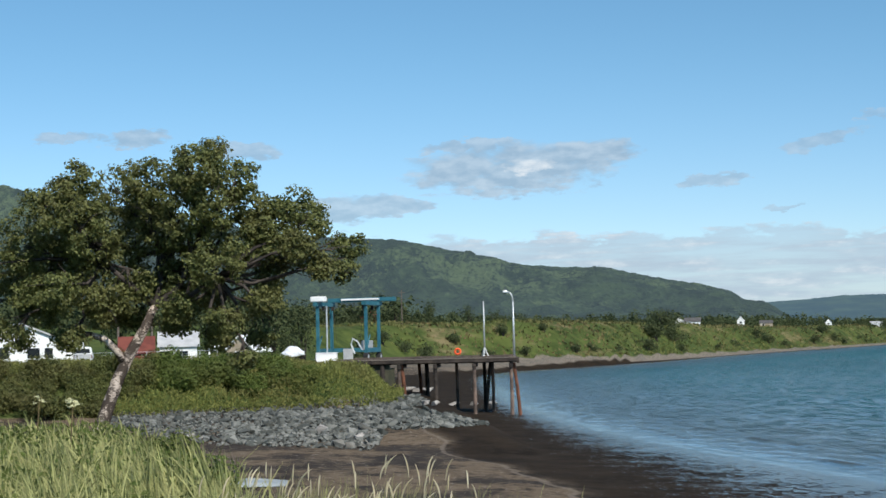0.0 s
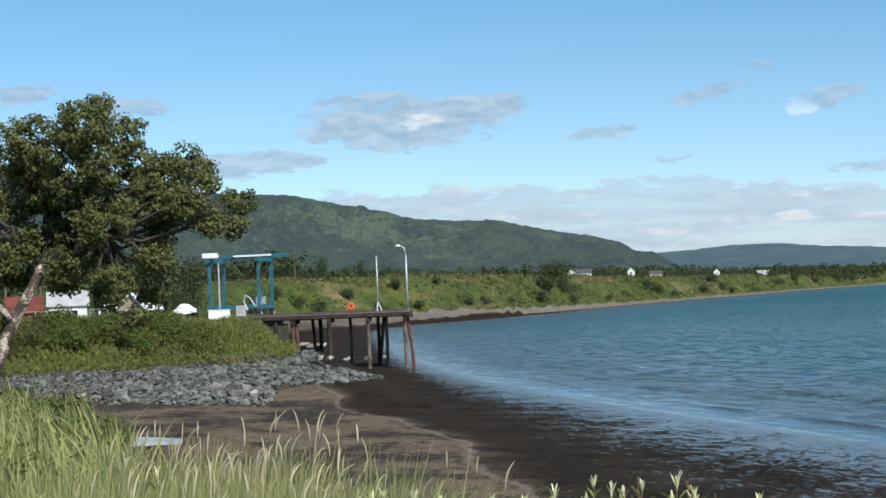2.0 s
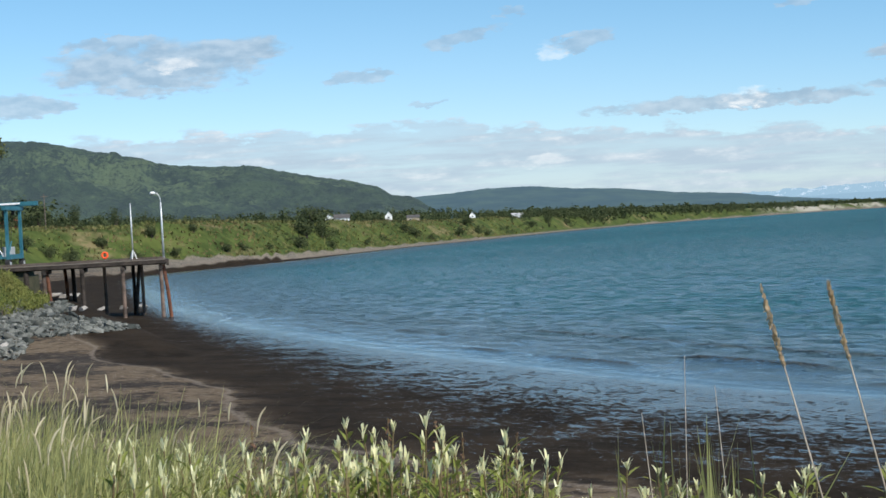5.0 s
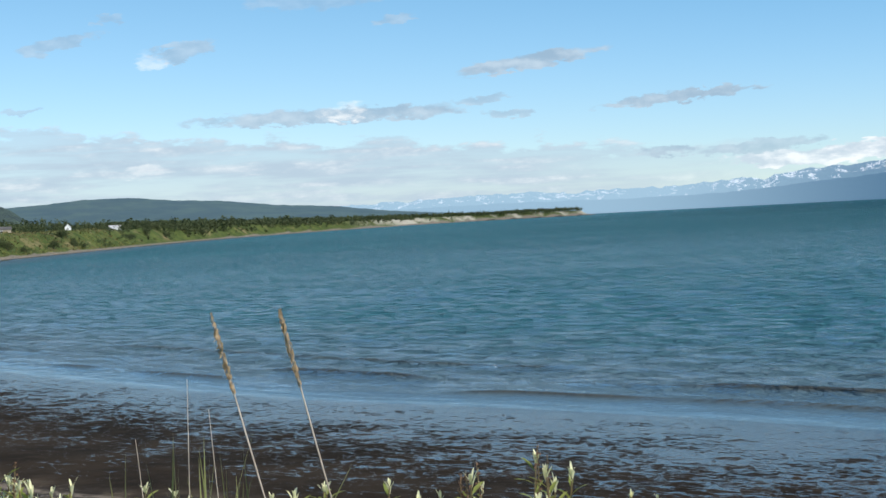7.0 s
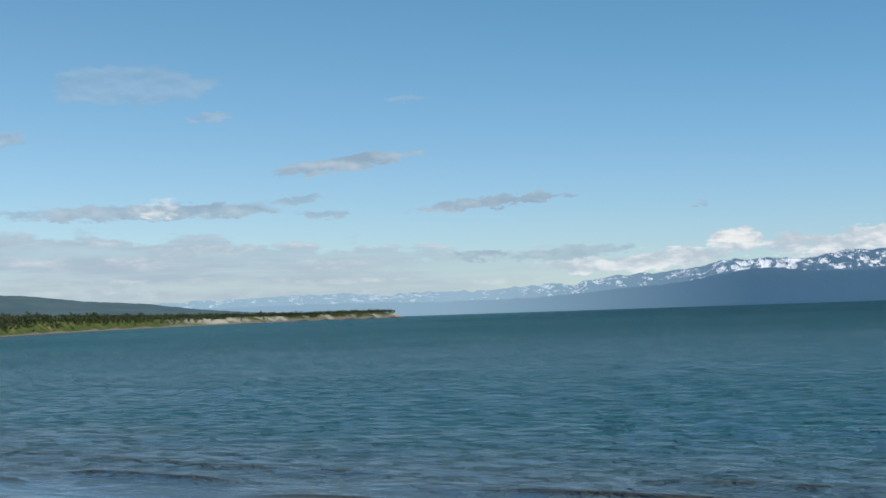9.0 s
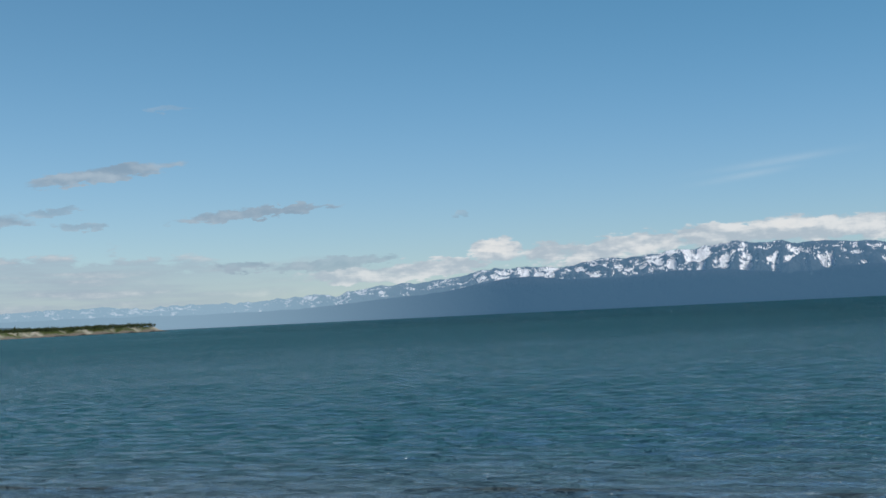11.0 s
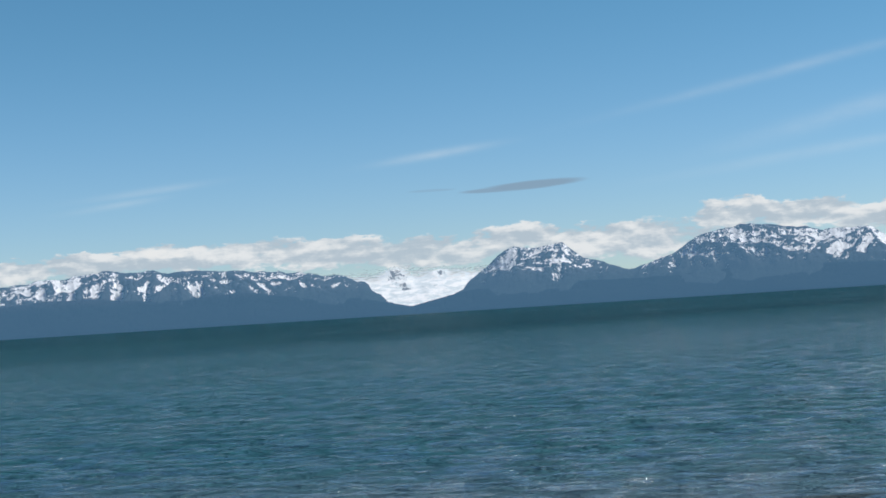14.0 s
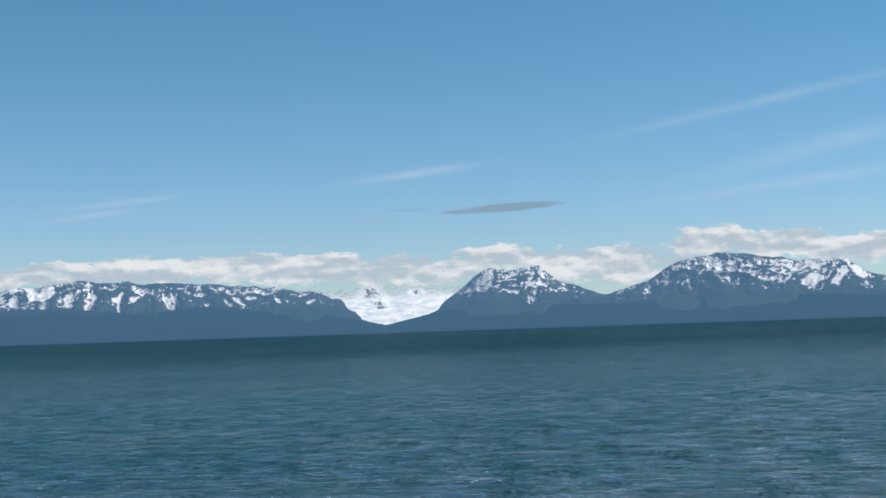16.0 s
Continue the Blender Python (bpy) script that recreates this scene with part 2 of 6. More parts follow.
class Mat:
    """A small wrapper round one node material."""

    def __init__(self, name, rough=0.8, metal=0.0, spec=0.3):
        self.m = bpy.data.materials.new(name)
        self.m.use_nodes = True
        self.n, self.l = self.m.node_tree.nodes, self.m.node_tree.links
        self.bsdf = self.n["Principled BSDF"]
        self.bsdf.inputs["Roughness"].default_value = rough
        self.bsdf.inputs["Metallic"].default_value = metal
        self.bsdf.inputs["Specular IOR Level"].default_value = spec

    def node(self, kind):
        return self.n.new("ShaderNode" + kind)

    def put(self, sock, v):
        if isinstance(v, tuple):
            sock.default_value = (*v, 1) if len(sock.default_value) == 4 and len(v) == 3 else v
        elif isinstance(v, (int, float)):
            sock.default_value = v
        else:
            self.l.new(v, sock)

    def math(self, op, a, b=0.0, c=0.0, clamp=False):
        n = self.node("Math")
        n.operation, n.use_clamp = op, clamp
        for i, v in enumerate((a, b, c)):
            self.put(n.inputs[i], v)
        return n.outputs[0]

    def pos(self, stretch=(1, 1, 1), local=False):
        t = self.node("TexCoord") if local else self.node("NewGeometry")
        n = self.node("Mapping")
        n.inputs["Scale"].default_value = stretch
        self.l.new(t.outputs["Object" if local else "Position"], n.inputs[0])
        return n.outputs[0]

    def along(self, angle, stretch):
        """Position seen along a bearing: drawn out by stretch on the line at angle degrees from +x."""
        n = self.node("Mapping")
        n.vector_type = "TEXTURE"
        n.inputs["Rotation"].default_value = (0, 0, radians(angle))
        n.inputs["Scale"].default_value = (stretch, 1, 1)
        self.l.new(self.node("NewGeometry").outputs["Position"], n.inputs[0])
        return n.outputs[0]

    def noise(self, scale, detail=4, rough=0.55, vec=None, warp=0.0):
        n = self.node("TexNoise")
        n.inputs["Scale"].default_value, n.inputs["Detail"].default_value = scale, detail
        n.inputs["Roughness"].default_value, n.inputs["Distortion"].default_value = rough, warp
        self.l.new(vec or self.pos(), n.inputs["Vector"])
        return n.outputs[0]

    def ramp(self, v, lo, hi, a=0.0, b=1.0):
        n = self.node("MapRange")
        n.interpolation_type = "SMOOTHSTEP"
        self.put(n.inputs[0], v)
        for i, x in enumerate((lo, hi, a, b)):
            self.put(n.inputs[1 + i], x)
        return n.outputs[0]

    def mix(self, fac, a, b, blend="MIX"):
        n = self.node("Mix")
        n.data_type, n.blend_type = "RGBA", blend
        self.put(n.inputs[0], fac), self.put(n.inputs[6], a), self.put(n.inputs[7], b)
        return n.outputs[2]

    def attr(self, name):
        n = self.node("Attribute")
        n.attribute_name = name
        return n.outputs["Fac"]

    def island(self):
        return self.node("NewGeometry").outputs["Random Per Island"]

    def each(self):
        return self.node("ObjectInfo").outputs["Random"]

    def color(self, v):
        self.put(self.bsdf.inputs["Base Color"], v)
        return self

    def rough(self, v):
        self.put(self.bsdf.inputs["Roughness"], v)
        return self

    def bump(self, height, strength=0.4, dist=0.05):
        n = self.node("Bump")
        n.inputs["Strength"].default_value, n.inputs["Distance"].default_value = strength, dist
        self.put(n.inputs["Height"], height)
        self.l.new(n.outputs[0], self.bsdf.inputs["Normal"])
        return self

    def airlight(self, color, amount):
        """Haze before a far backdrop, put in as a glow mixed over the surface."""
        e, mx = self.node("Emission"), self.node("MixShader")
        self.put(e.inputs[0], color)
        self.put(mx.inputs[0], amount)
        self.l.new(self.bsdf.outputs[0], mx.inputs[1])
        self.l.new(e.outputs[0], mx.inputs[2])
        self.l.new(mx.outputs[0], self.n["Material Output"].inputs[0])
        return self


def plain(name, a, b, scale=3.0, rough=0.7, metal=0.0, bump=0.2, dist=0.02, local=True):
    """Two tones mixed by coarse and fine noise, with fine relief."""
    M = Mat(name, rough, metal)
    big, fine = M.noise(scale, 3, vec=M.pos(local=local)), M.noise(scale * 9, 4, vec=M.pos(local=local))
    M.color(M.mix(M.ramp(M.math("ADD", M.math("MULTIPLY", big, 0.65), M.math("MULTIPLY", fine, 0.35)), 0.35, 0.65), a, b))
    M.bump(fine, bump, dist)
    return M.m


def leafy(name, dark, light, back, scale=0.4, rough=0.55, through_light=0.35):
    """Foliage: every leaf its own tone, some light passing through."""
    M = Mat(name, rough, 0.0, 0.15)
    c = M.mix(M.island(), dark, light)
    c = M.mix(M.ramp(M.noise(scale, 3), 0.4, 0.7), c, back)
    M.color(c)
    tr, mx = M.node("BsdfTranslucent"), M.node("MixShader")
    M.put(tr.inputs[0], M.mix(0.35, c, light))
    mx.inputs[0].default_value = through_light
    M.l.new(M.bsdf.outputs[0], mx.inputs[1])
    M.l.new(tr.outputs[0], mx.inputs[2])
    M.l.new(mx.outputs[0], M.n["Material Output"].inputs[0])
    return M.m


# ---- ground: sand, stones, turf and bluff face, told apart by the land's own shape
G = Mat("shore_ground", 0.9, 0.0, 0.1)
g_shore, g_turf, g_bluff = G.attr("shore"), G.attr("turf"), G.attr("bluff")
p_w = G.pos()
n_big, n_mid, n_fine = G.noise(0.09, 4, vec=p_w), G.noise(0.26, 5, 0.62, vec=p_w), G.noise(5.0, 4, 0.65, vec=p_w)
g_wet = G.attr("wet")
n_streak = G.noise(2.2, 8, 0.72, vec=G.along(110, 1.5), warp=1.1)
n_grain = G.noise(1.5, 7, 0.78, vec=p_w)
n_patch = G.math("ADD", G.math("ADD", G.math("MULTIPLY", n_mid, 0.45), G.math("MULTIPLY", n_big, 0.35)), G.math("MULTIPLY", n_grain, 0.30))
sand = G.mix(G.ramp(n_patch, 0.505, 0.595), (0.041, 0.034, 0.028), (0.138, 0.104, 0.070))
sand = G.mix(G.math("MULTIPLY", G.attr("strand"), 0.6), sand, (0.24, 0.215, 0.175))
sand = G.mix(G.ramp(n_grain, 0.50, 0.36, 0.0, 0.8), sand, (0.022, 0.019, 0.017))
sand = G.mix(G.ramp(n_grain, 0.53, 0.64, 0.0, 0.65), sand, (0.165, 0.138, 0.105))
sand = G.mix(G.ramp(n_fine, 0.63, 0.70), sand, (0.34, 0.31, 0.28))
damp = G.mix(G.ramp(n_mid, 0.35, 0.7), (0.015, 0.011, 0.0075), (0.034, 0.0245, 0.016))
damp = G.mix(G.ramp(n_grain, 0.45, 0.62, 0.0, 0.6), damp, (0.038, 0.030, 0.022))
beach = G.mix(G.ramp(G.math("ADD", g_shore, G.math("MULTIPLY", n_big, 4.0)), 17.0, 19.5), damp, sand)
wrack = G.math("MULTIPLY", G.ramp(G.math("ABSOLUTE", G.math("SUBTRACT", G.math("ADD", g_shore, G.math("MULTIPLY", n_big, 4.0)), 18.6)), 0.30, 0.06), G.ramp(n_fine, 0.35, 0.55))
beach = G.mix(G.math("MULTIPLY", wrack, 0.7), beach, (0.20, 0.165, 0.13))
turf = G.mix(G.ramp(n_mid, 0.3, 0.7), (0.030, 0.047, 0.015), (0.076, 0.100, 0.030))
turf = G.mix(G.ramp(n_big, 0.45, 0.62, 0.0, 0.6), turf, (0.095, 0.115, 0.032))
n_scree = G.noise(0.03, 5, 0.7, vec=G.pos((1, 1, 4)))
face = G.mix(G.ramp(n_scree, 0.53, 0.68, 0.0, 0.9), turf, (0.200, 0.155, 0.085))
face = G.mix(G.math("MULTIPLY", G.attr("cliff"), G.ramp(G.noise(0.012, 4, 0.6), 0.38, 0.5)), face, (0.40, 0.37, 0.31))
col = G.mix(g_bluff, turf, face)
col = G.mix(G.ramp(G.math("ADD", g_turf, G.math("MULTIPLY", G.math("SUBTRACT", n_mid, 0.5), 0.7)), 0.4, 0.6), beach, col)
G.color(col)
film = G.ramp(G.math("ADD", G.math("MULTIPLY", G.math("SUBTRACT", n_streak, 0.5), 3.0), G.math("ADD", G.math("MULTIPLY", G.math("SUBTRACT", 0.50, g_wet), 1.5), G.math("ADD", G.math("MULTIPLY", G.math("SUBTRACT", n_mid, 0.5), 1.0), G.math("MULTIPLY", G.math("SUBTRACT", n_fine, 0.5), 1.2)))), 0.08, 0.52)
G.rough(G.ramp(film, 0.2, 0.8, 0.75, 0.18))
G.put(G.bsdf.inputs["Specular IOR Level"], G.ramp(film, 0.2, 0.8, 0.012, 0.62))
G.bump(G.math("ADD", G.math("ADD", n_fine, n_grain), G.math("MULTIPLY", n_mid, 2.0)), 0.3, 0.06)
GROUND = G.m

# ---- sea
Wm = Mat("sea_water", 0.5, 0.0, 0.0)
w_off = Wm.attr("shore")
# Cloud shade over the bay, put into the water colour as two tones.
w_cloud_shade = Wm.noise(0.006, 4, 0.6, vec=Wm.pos((0.35, 1.0, 1.0)))
deep = Wm.mix(Wm.ramp(w_cloud_shade, 0.38, 0.66), (0.011, 0.058, 0.073), (0.015, 0.072, 0.090))
inshore = Wm.mix(Wm.ramp(w_cloud_shade, 0.38, 0.66), (0.029, 0.112, 0.137), (0.038, 0.134, 0.162))
# Paler inshore, darker far out where cloud shade is put into the colour.
deep = Wm.mix(Wm.ramp(w_off, -90.0, -650.0), inshore, deep)
# Wave fronts: silt brown, with their shade put into the colour.
Wm.color(Wm.mix(Wm.attr("crest"), Wm.mix(Wm.ramp(w_off, -1.0, -40.0), (0.080, 0.130, 0.160), deep), (0.050, 0.050, 0.042)))
w1 = Wm.noise(1.0, 4, 0.62, vec=Wm.along(-72, 1.9), warp=0.5)
w2 = Wm.noise(3.0, 3, 0.64, vec=Wm.along(-60, 1.5), warp=0.4)
w3 = Wm.noise(0.26, 4, 0.60, vec=Wm.along(-66, 2.2), warp=0.4)
w4 = Wm.noise(0.020, 4, 0.65, vec=Wm.along(-55, 2.4))
w5 = Wm.noise(0.75, 4, 0.62, vec=Wm.along(-74, 1.9), warp=0.5)
w6 = Wm.noise(0.11, 5, 0.72, vec=Wm.along(-62, 2.0), warp=0.4)
swell = Wm.math("ADD", Wm.math("ADD", Wm.math("MULTIPLY", w1, 0.8), Wm.math("MULTIPLY", w2, 0.28)), Wm.math("MULTIPLY", w3, 1.8))
calm = Wm.ramp(w_off, -0.5, -12.0, 0.04, 1.0)
swell = Wm.math("MULTIPLY", swell, calm)
# Painted sheen: reflection strength by noise and distance, in place of single wavelets.
w_sheen = Wm.math("MULTIPLY", Wm.ramp(w4, 0.36, 0.64, 0.70, 1.15), Wm.math("MULTIPLY", Wm.ramp(w5, 0.43, 0.60, 0.10, 2.1), Wm.ramp(w6, 0.36, 0.62, 0.65, 1.36)))
w_sheen = Wm.math("MULTIPLY", w_sheen, Wm.ramp(Wm.attr("reach"), 60.0, 560.0, 3.0, 0.62))
w_sheen = Wm.math("ADD", Wm.math("MULTIPLY", w_sheen, calm), Wm.math("SUBTRACT", 1.0, calm))
w_sheen = Wm.math("MULTIPLY", w_sheen, Wm.math("SUBTRACT", 1.0, Wm.math("MULTIPLY", Wm.attr("crest"), 0.8)))
Wm.bump(swell, 1.0, 1.5)
w_gloss, w_fres, w_mix = Wm.node("BsdfGlossy"), Wm.node("Fresnel"), Wm.node("MixShader")
w_gloss.inputs["Roughness"].default_value = 0.15
w_fres.inputs["IOR"].default_value = 1.33
w_bump = Wm.bsdf.inputs["Normal"].links[0].from_socket
Wm.l.new(w_bump, w_gloss.inputs["Normal"])
Wm.l.new(w_bump, w_fres.inputs["Normal"])
Wm.l.new(Wm.math("MULTIPLY", Wm.math("MULTIPLY", w_fres.outputs[0], 0.95), w_sheen, clamp=True), w_mix.inputs[0])
Wm.l.new(Wm.bsdf.outputs[0], w_mix.inputs[1])
Wm.l.new(w_gloss.outputs[0], w_mix.inputs[2])
Wm.l.new(w_mix.outputs[0], Wm.n["Material Output"].inputs[0])
SEA = Wm.m

# ---- far land
Hm = Mat("hill_forest", 0.95)
h1, h2, h3 = Hm.noise(0.005, 5, 0.6), Hm.noise(0.020, 5, 0.7, vec=Hm.pos((1.0, 0.45, 1.0)), warp=0.6), Hm.noise(0.11, 4, 0.75)
# Forest and meadow tones; gully shade is put into the dark streaks as colour.
hc = Hm.mix(Hm.ramp(h2, 0.38, 0.62), (0.010, 0.022, 0.013), (0.047, 0.076, 0.033))
hc = Hm.mix(Hm.ramp(Hm.math("ADD", Hm.math("MULTIPLY", h1, 0.6), Hm.math("MULTIPLY", h3, 0.4)), 0.52, 0.60), hc, (0.105, 0.145, 0.062))
hc = Hm.mix(Hm.ramp(h3, 0.50, 0.36, 0.0, 0.65), hc, (0.007, 0.016, 0.010))
Hm.color(hc)
Hm.bump(Hm.math("ADD", h2, Hm.math("MULTIPLY", h3, 0.6)), 1.0, 24.0)
# Haze is put in as a faint blue-grey glow over the forest.
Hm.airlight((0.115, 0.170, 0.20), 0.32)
HILL = Hm.m

Fm = Mat("distant_forest", 0.95)
Fm.color(Fm.mix(Fm.ramp(Fm.noise(0.012, 5, 0.65), 0.4, 0.65), (0.012, 0.028, 0.018), (0.040, 0.065, 0.030)))
# Haze of the distance, put in as a stronger blue glow.
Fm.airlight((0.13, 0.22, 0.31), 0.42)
FAR_HILL = Fm.m

Rm = Mat("mountain_rock_snow", 0.9)
r_up, r_snow = Rm.attr("rise"), Rm.attr("snow")
r_vec = Rm.node("CombineXYZ")
Rm.l.new(Rm.attr("across"), r_vec.inputs[0])
Rm.l.new(Rm.math("MULTIPLY", r_up, 72.0), r_vec.inputs[1])


s1 = Rm.noise(0.022, 4, 0.55, vec=r_vec.outputs[0], warp=1.2)
s2 = Rm.noise(0.20, 5, 0.66, vec=r_vec.outputs[0], warp=1.0)
snow = Rm.math("ADD", Rm.math("ADD", Rm.math("MULTIPLY", s1, 0.45), Rm.math("MULTIPLY", s2, 0.56)), Rm.math("ADD", r_snow, Rm.math("MULTIPLY", Rm.attr("gully"), 0.060)))
snow = Rm.ramp(snow, 0.632, 0.650)
rock = Rm.mix(Rm.ramp(s2, 0.35, 0.7), (0.030, 0.040, 0.045), (0.085, 0.085, 0.080))
rock = Rm.mix(Rm.ramp(r_up, 0.75, 1.25), (0.010, 0.022, 0.018), rock)
Rm.color(Rm.mix(snow, rock, (0.90, 0.91, 0.93)))
Rm.bump(Rm.math("ADD", s1, s2), 0.8, 8.0)
# Blue haze glow put over the range, thinner on snow.
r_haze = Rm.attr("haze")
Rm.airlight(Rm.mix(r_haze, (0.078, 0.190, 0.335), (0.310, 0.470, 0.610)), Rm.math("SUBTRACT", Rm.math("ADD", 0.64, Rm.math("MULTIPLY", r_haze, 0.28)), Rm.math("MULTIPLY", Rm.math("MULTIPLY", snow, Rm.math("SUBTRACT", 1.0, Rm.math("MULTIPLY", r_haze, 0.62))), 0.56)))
MOUNTAIN = Rm.m

Im = Mat("glacier_ice_snow", 0.8)
i_up = Im.attr("rise")
i_vec = Im.node("CombineXYZ")
Im.l.new(Im.attr("across"), i_vec.inputs[0])
Im.l.new(Im.math("MULTIPLY", i_up, 72.0), i_vec.inputs[1])
i_map = Im.node("Mapping")
i_map.vector_type = "TEXTURE"
i_map.inputs["Scale"].default_value = (4.0, 1.0, 1.0)
Im.l.new(i_vec.outputs[0], i_map.inputs[0])
i_flow = Im.noise(0.10, 5, 0.6, vec=i_map.outputs[0], warp=0.8)
i_fine = Im.noise(0.085, 6, 0.62, vec=i_vec.outputs[0], warp=1.0)
ice = Im.mix(Im.ramp(i_flow, 0.40, 0.62), (0.66, 0.72, 0.74), (0.92, 0.92, 0.91))
bare = Im.ramp(Im.math("ADD", Im.attr("snow"), Im.math("MULTIPLY", Im.math("SUBTRACT", i_fine, 0.5), 1.9)), 0.40, 0.60)
Im.color(Im.mix(bare, ice, (0.20, 0.25, 0.30)))
Im.bump(i_flow, 0.4, 6.0)
i_air = Im.node("BsdfTransparent")
i_mix = Im.node("MixShader")
Im.put(i_mix.inputs[0], Im.ramp(Im.math("ADD", i_up, Im.math("MULTIPLY", Im.math("SUBTRACT", Im.math("SUBTRACT", i_flow, 0.5), Im.attr("snow")), 0.9)), 1.15, 1.6))
Im.l.new(Im.bsdf.outputs[0], i_mix.inputs[1])
Im.l.new(i_air.outputs[0], i_mix.inputs[2])
Im.l.new(i_mix.outputs[0], Im.n["Material Output"].inputs[0])
GLACIER = Im.m

# ---------------------------------------------------------------- small numeric helpers
rng = np.random.default_rng(7)


def hashed(ix, iy, seed):
    h = np.sin(ix * 127.1 + iy * 311.7 + seed * 74.7) * 43758.5453
    return h - np.floor(h)


def vnoise(x, y, seed=0):
    x, y = np.asarray(x, float), np.asarray(y, float)
    ix, iy = np.floor(x), np.floor(y)
    fx, fy = x - ix, y - iy
    fx, fy = fx * fx * (3 - 2 * fx), fy * fy * (3 - 2 * fy)
    a, b = hashed(ix, iy, seed), hashed(ix + 1, iy, seed)
    c, d = hashed(ix, iy + 1, seed), hashed(ix + 1, iy + 1, seed)
    return (a * (1 - fx) + b * fx) * (1 - fy) + (c * (1 - fx) + d * fx) * fy


def fbm(x, y, octaves=4, seed=0, ridged=False):
    out, amp, tot = 0.0, 1.0, 0.0
    for o in range(octaves):
        v = vnoise(x * 2 ** o, y * 2 ** o, seed + o)
        out, tot = out + amp * ((1 - abs(2 * v - 1)) if ridged else v), tot + amp
        amp *= 0.5
    return out / tot


def smooth(v, lo, hi):
    t = np.clip((np.asarray(v, float) - lo) / (hi - lo), 0, 1)
    return t * t * (3 - 2 * t)


def line_distance(px, py, line):
    best = np.full(np.shape(px), 1e9)
    for (ax, ay), (bx, by) in zip(line[:-1], line[1:]):
        dx, dy = bx - ax, by - ay
        t = np.clip(((px - ax) * dx + (py - ay) * dy) / (dx * dx + dy * dy), 0, 1)
        best = np.minimum(best, np.hypot(px - ax - t * dx, py - ay - t * dy))
    return best


def inside(px, py, ring):
    got = np.zeros(np.shape(px), bool)
    for (ax, ay), (bx, by) in zip(ring, ring[1:] + ring[:1]):
        cross = ((ay > py) != (by > py)) & (px < (bx - ax) * (py - ay) / ((by - ay) if by != ay else 1e-9) + ax)
        got ^= cross
    return got


def rounded(line, times=2):
    for _ in range(times):
        out = [line[0]]
        for (ax, ay), (bx, by) in zip(line[:-1], line[1:]):
            out += [(0.75 * ax + 0.25 * bx, 0.75 * ay + 0.25 * by), (0.25 * ax + 0.75 * bx, 0.25 * ay + 0.75 * by)]
        line = out + [line[-1]]
    return line


# ---------------------------------------------------------------- lie of the land
SHORE = rounded([(90, -600), (60, -100), (46, 0), (39, 24), (33, 42), (27.6, 54.4), (23.2, 62), (20.4, 70), (17.3, 81), (11.3, 105), (5.4, 134), (1.4, 166),
                 (-2, 205), (-3.5, 245), (-6, 300), (-5, 345), (3, 376), (16, 399), (33, 434), (60, 510), (109, 640), (185, 815), (283, 1050),
                 (470, 1430), (790, 1930), (1160, 2475), (1592, 2672)], 1)
SHORE += [(1626, 2715), (1530, 2900), (1000, 3200), (0, 3600)]
SHORE_RING = SHORE + [(-5200, 5200), (-5200, -5200), (90, -5200)]
TOE = rounded([(-120, 70), (-60, 98), (-36, 115), (-24, 121), (-17, 122), (-13.4, 122), (-10.9, 127.5), (-11.0, 141), (-12.9, 157), (-16, 184), (-24, 222), (-35, 290),
               (-34, 350), (-16, 398), (4, 418), (27, 442), (53, 519), (103, 647), (180, 820), (278, 1055), (463, 1437), (782, 1938), (1150, 2490), (1580, 2684)], 1)
TOE += [(1602, 2722), (1510, 2880), (980, 3180), (0, 3580)]
TOE_RING = TOE + [(-5200, 5200), (-5200, 70)]


def shore_off(x, y):
    d = line_distance(x, y, SHORE)
    return np.where(inside(x, y, SHORE_RING), d, -d)


def toe_off(x, y):
    d = line_distance(x, y, TOE)
    return np.where(inside(x, y, TOE_RING), d, -d)


def bank_edge(az):
    return np.interp(az, [-180, -60, -28, -20, -17, -15, -13.5, -12, -10, -6, 0, 60, 90, 130, 180], [500, 200, 60, 46, 46, 48, 35, 22, 13, 8.5, 6.6, 6.6, 8, 60, 500])


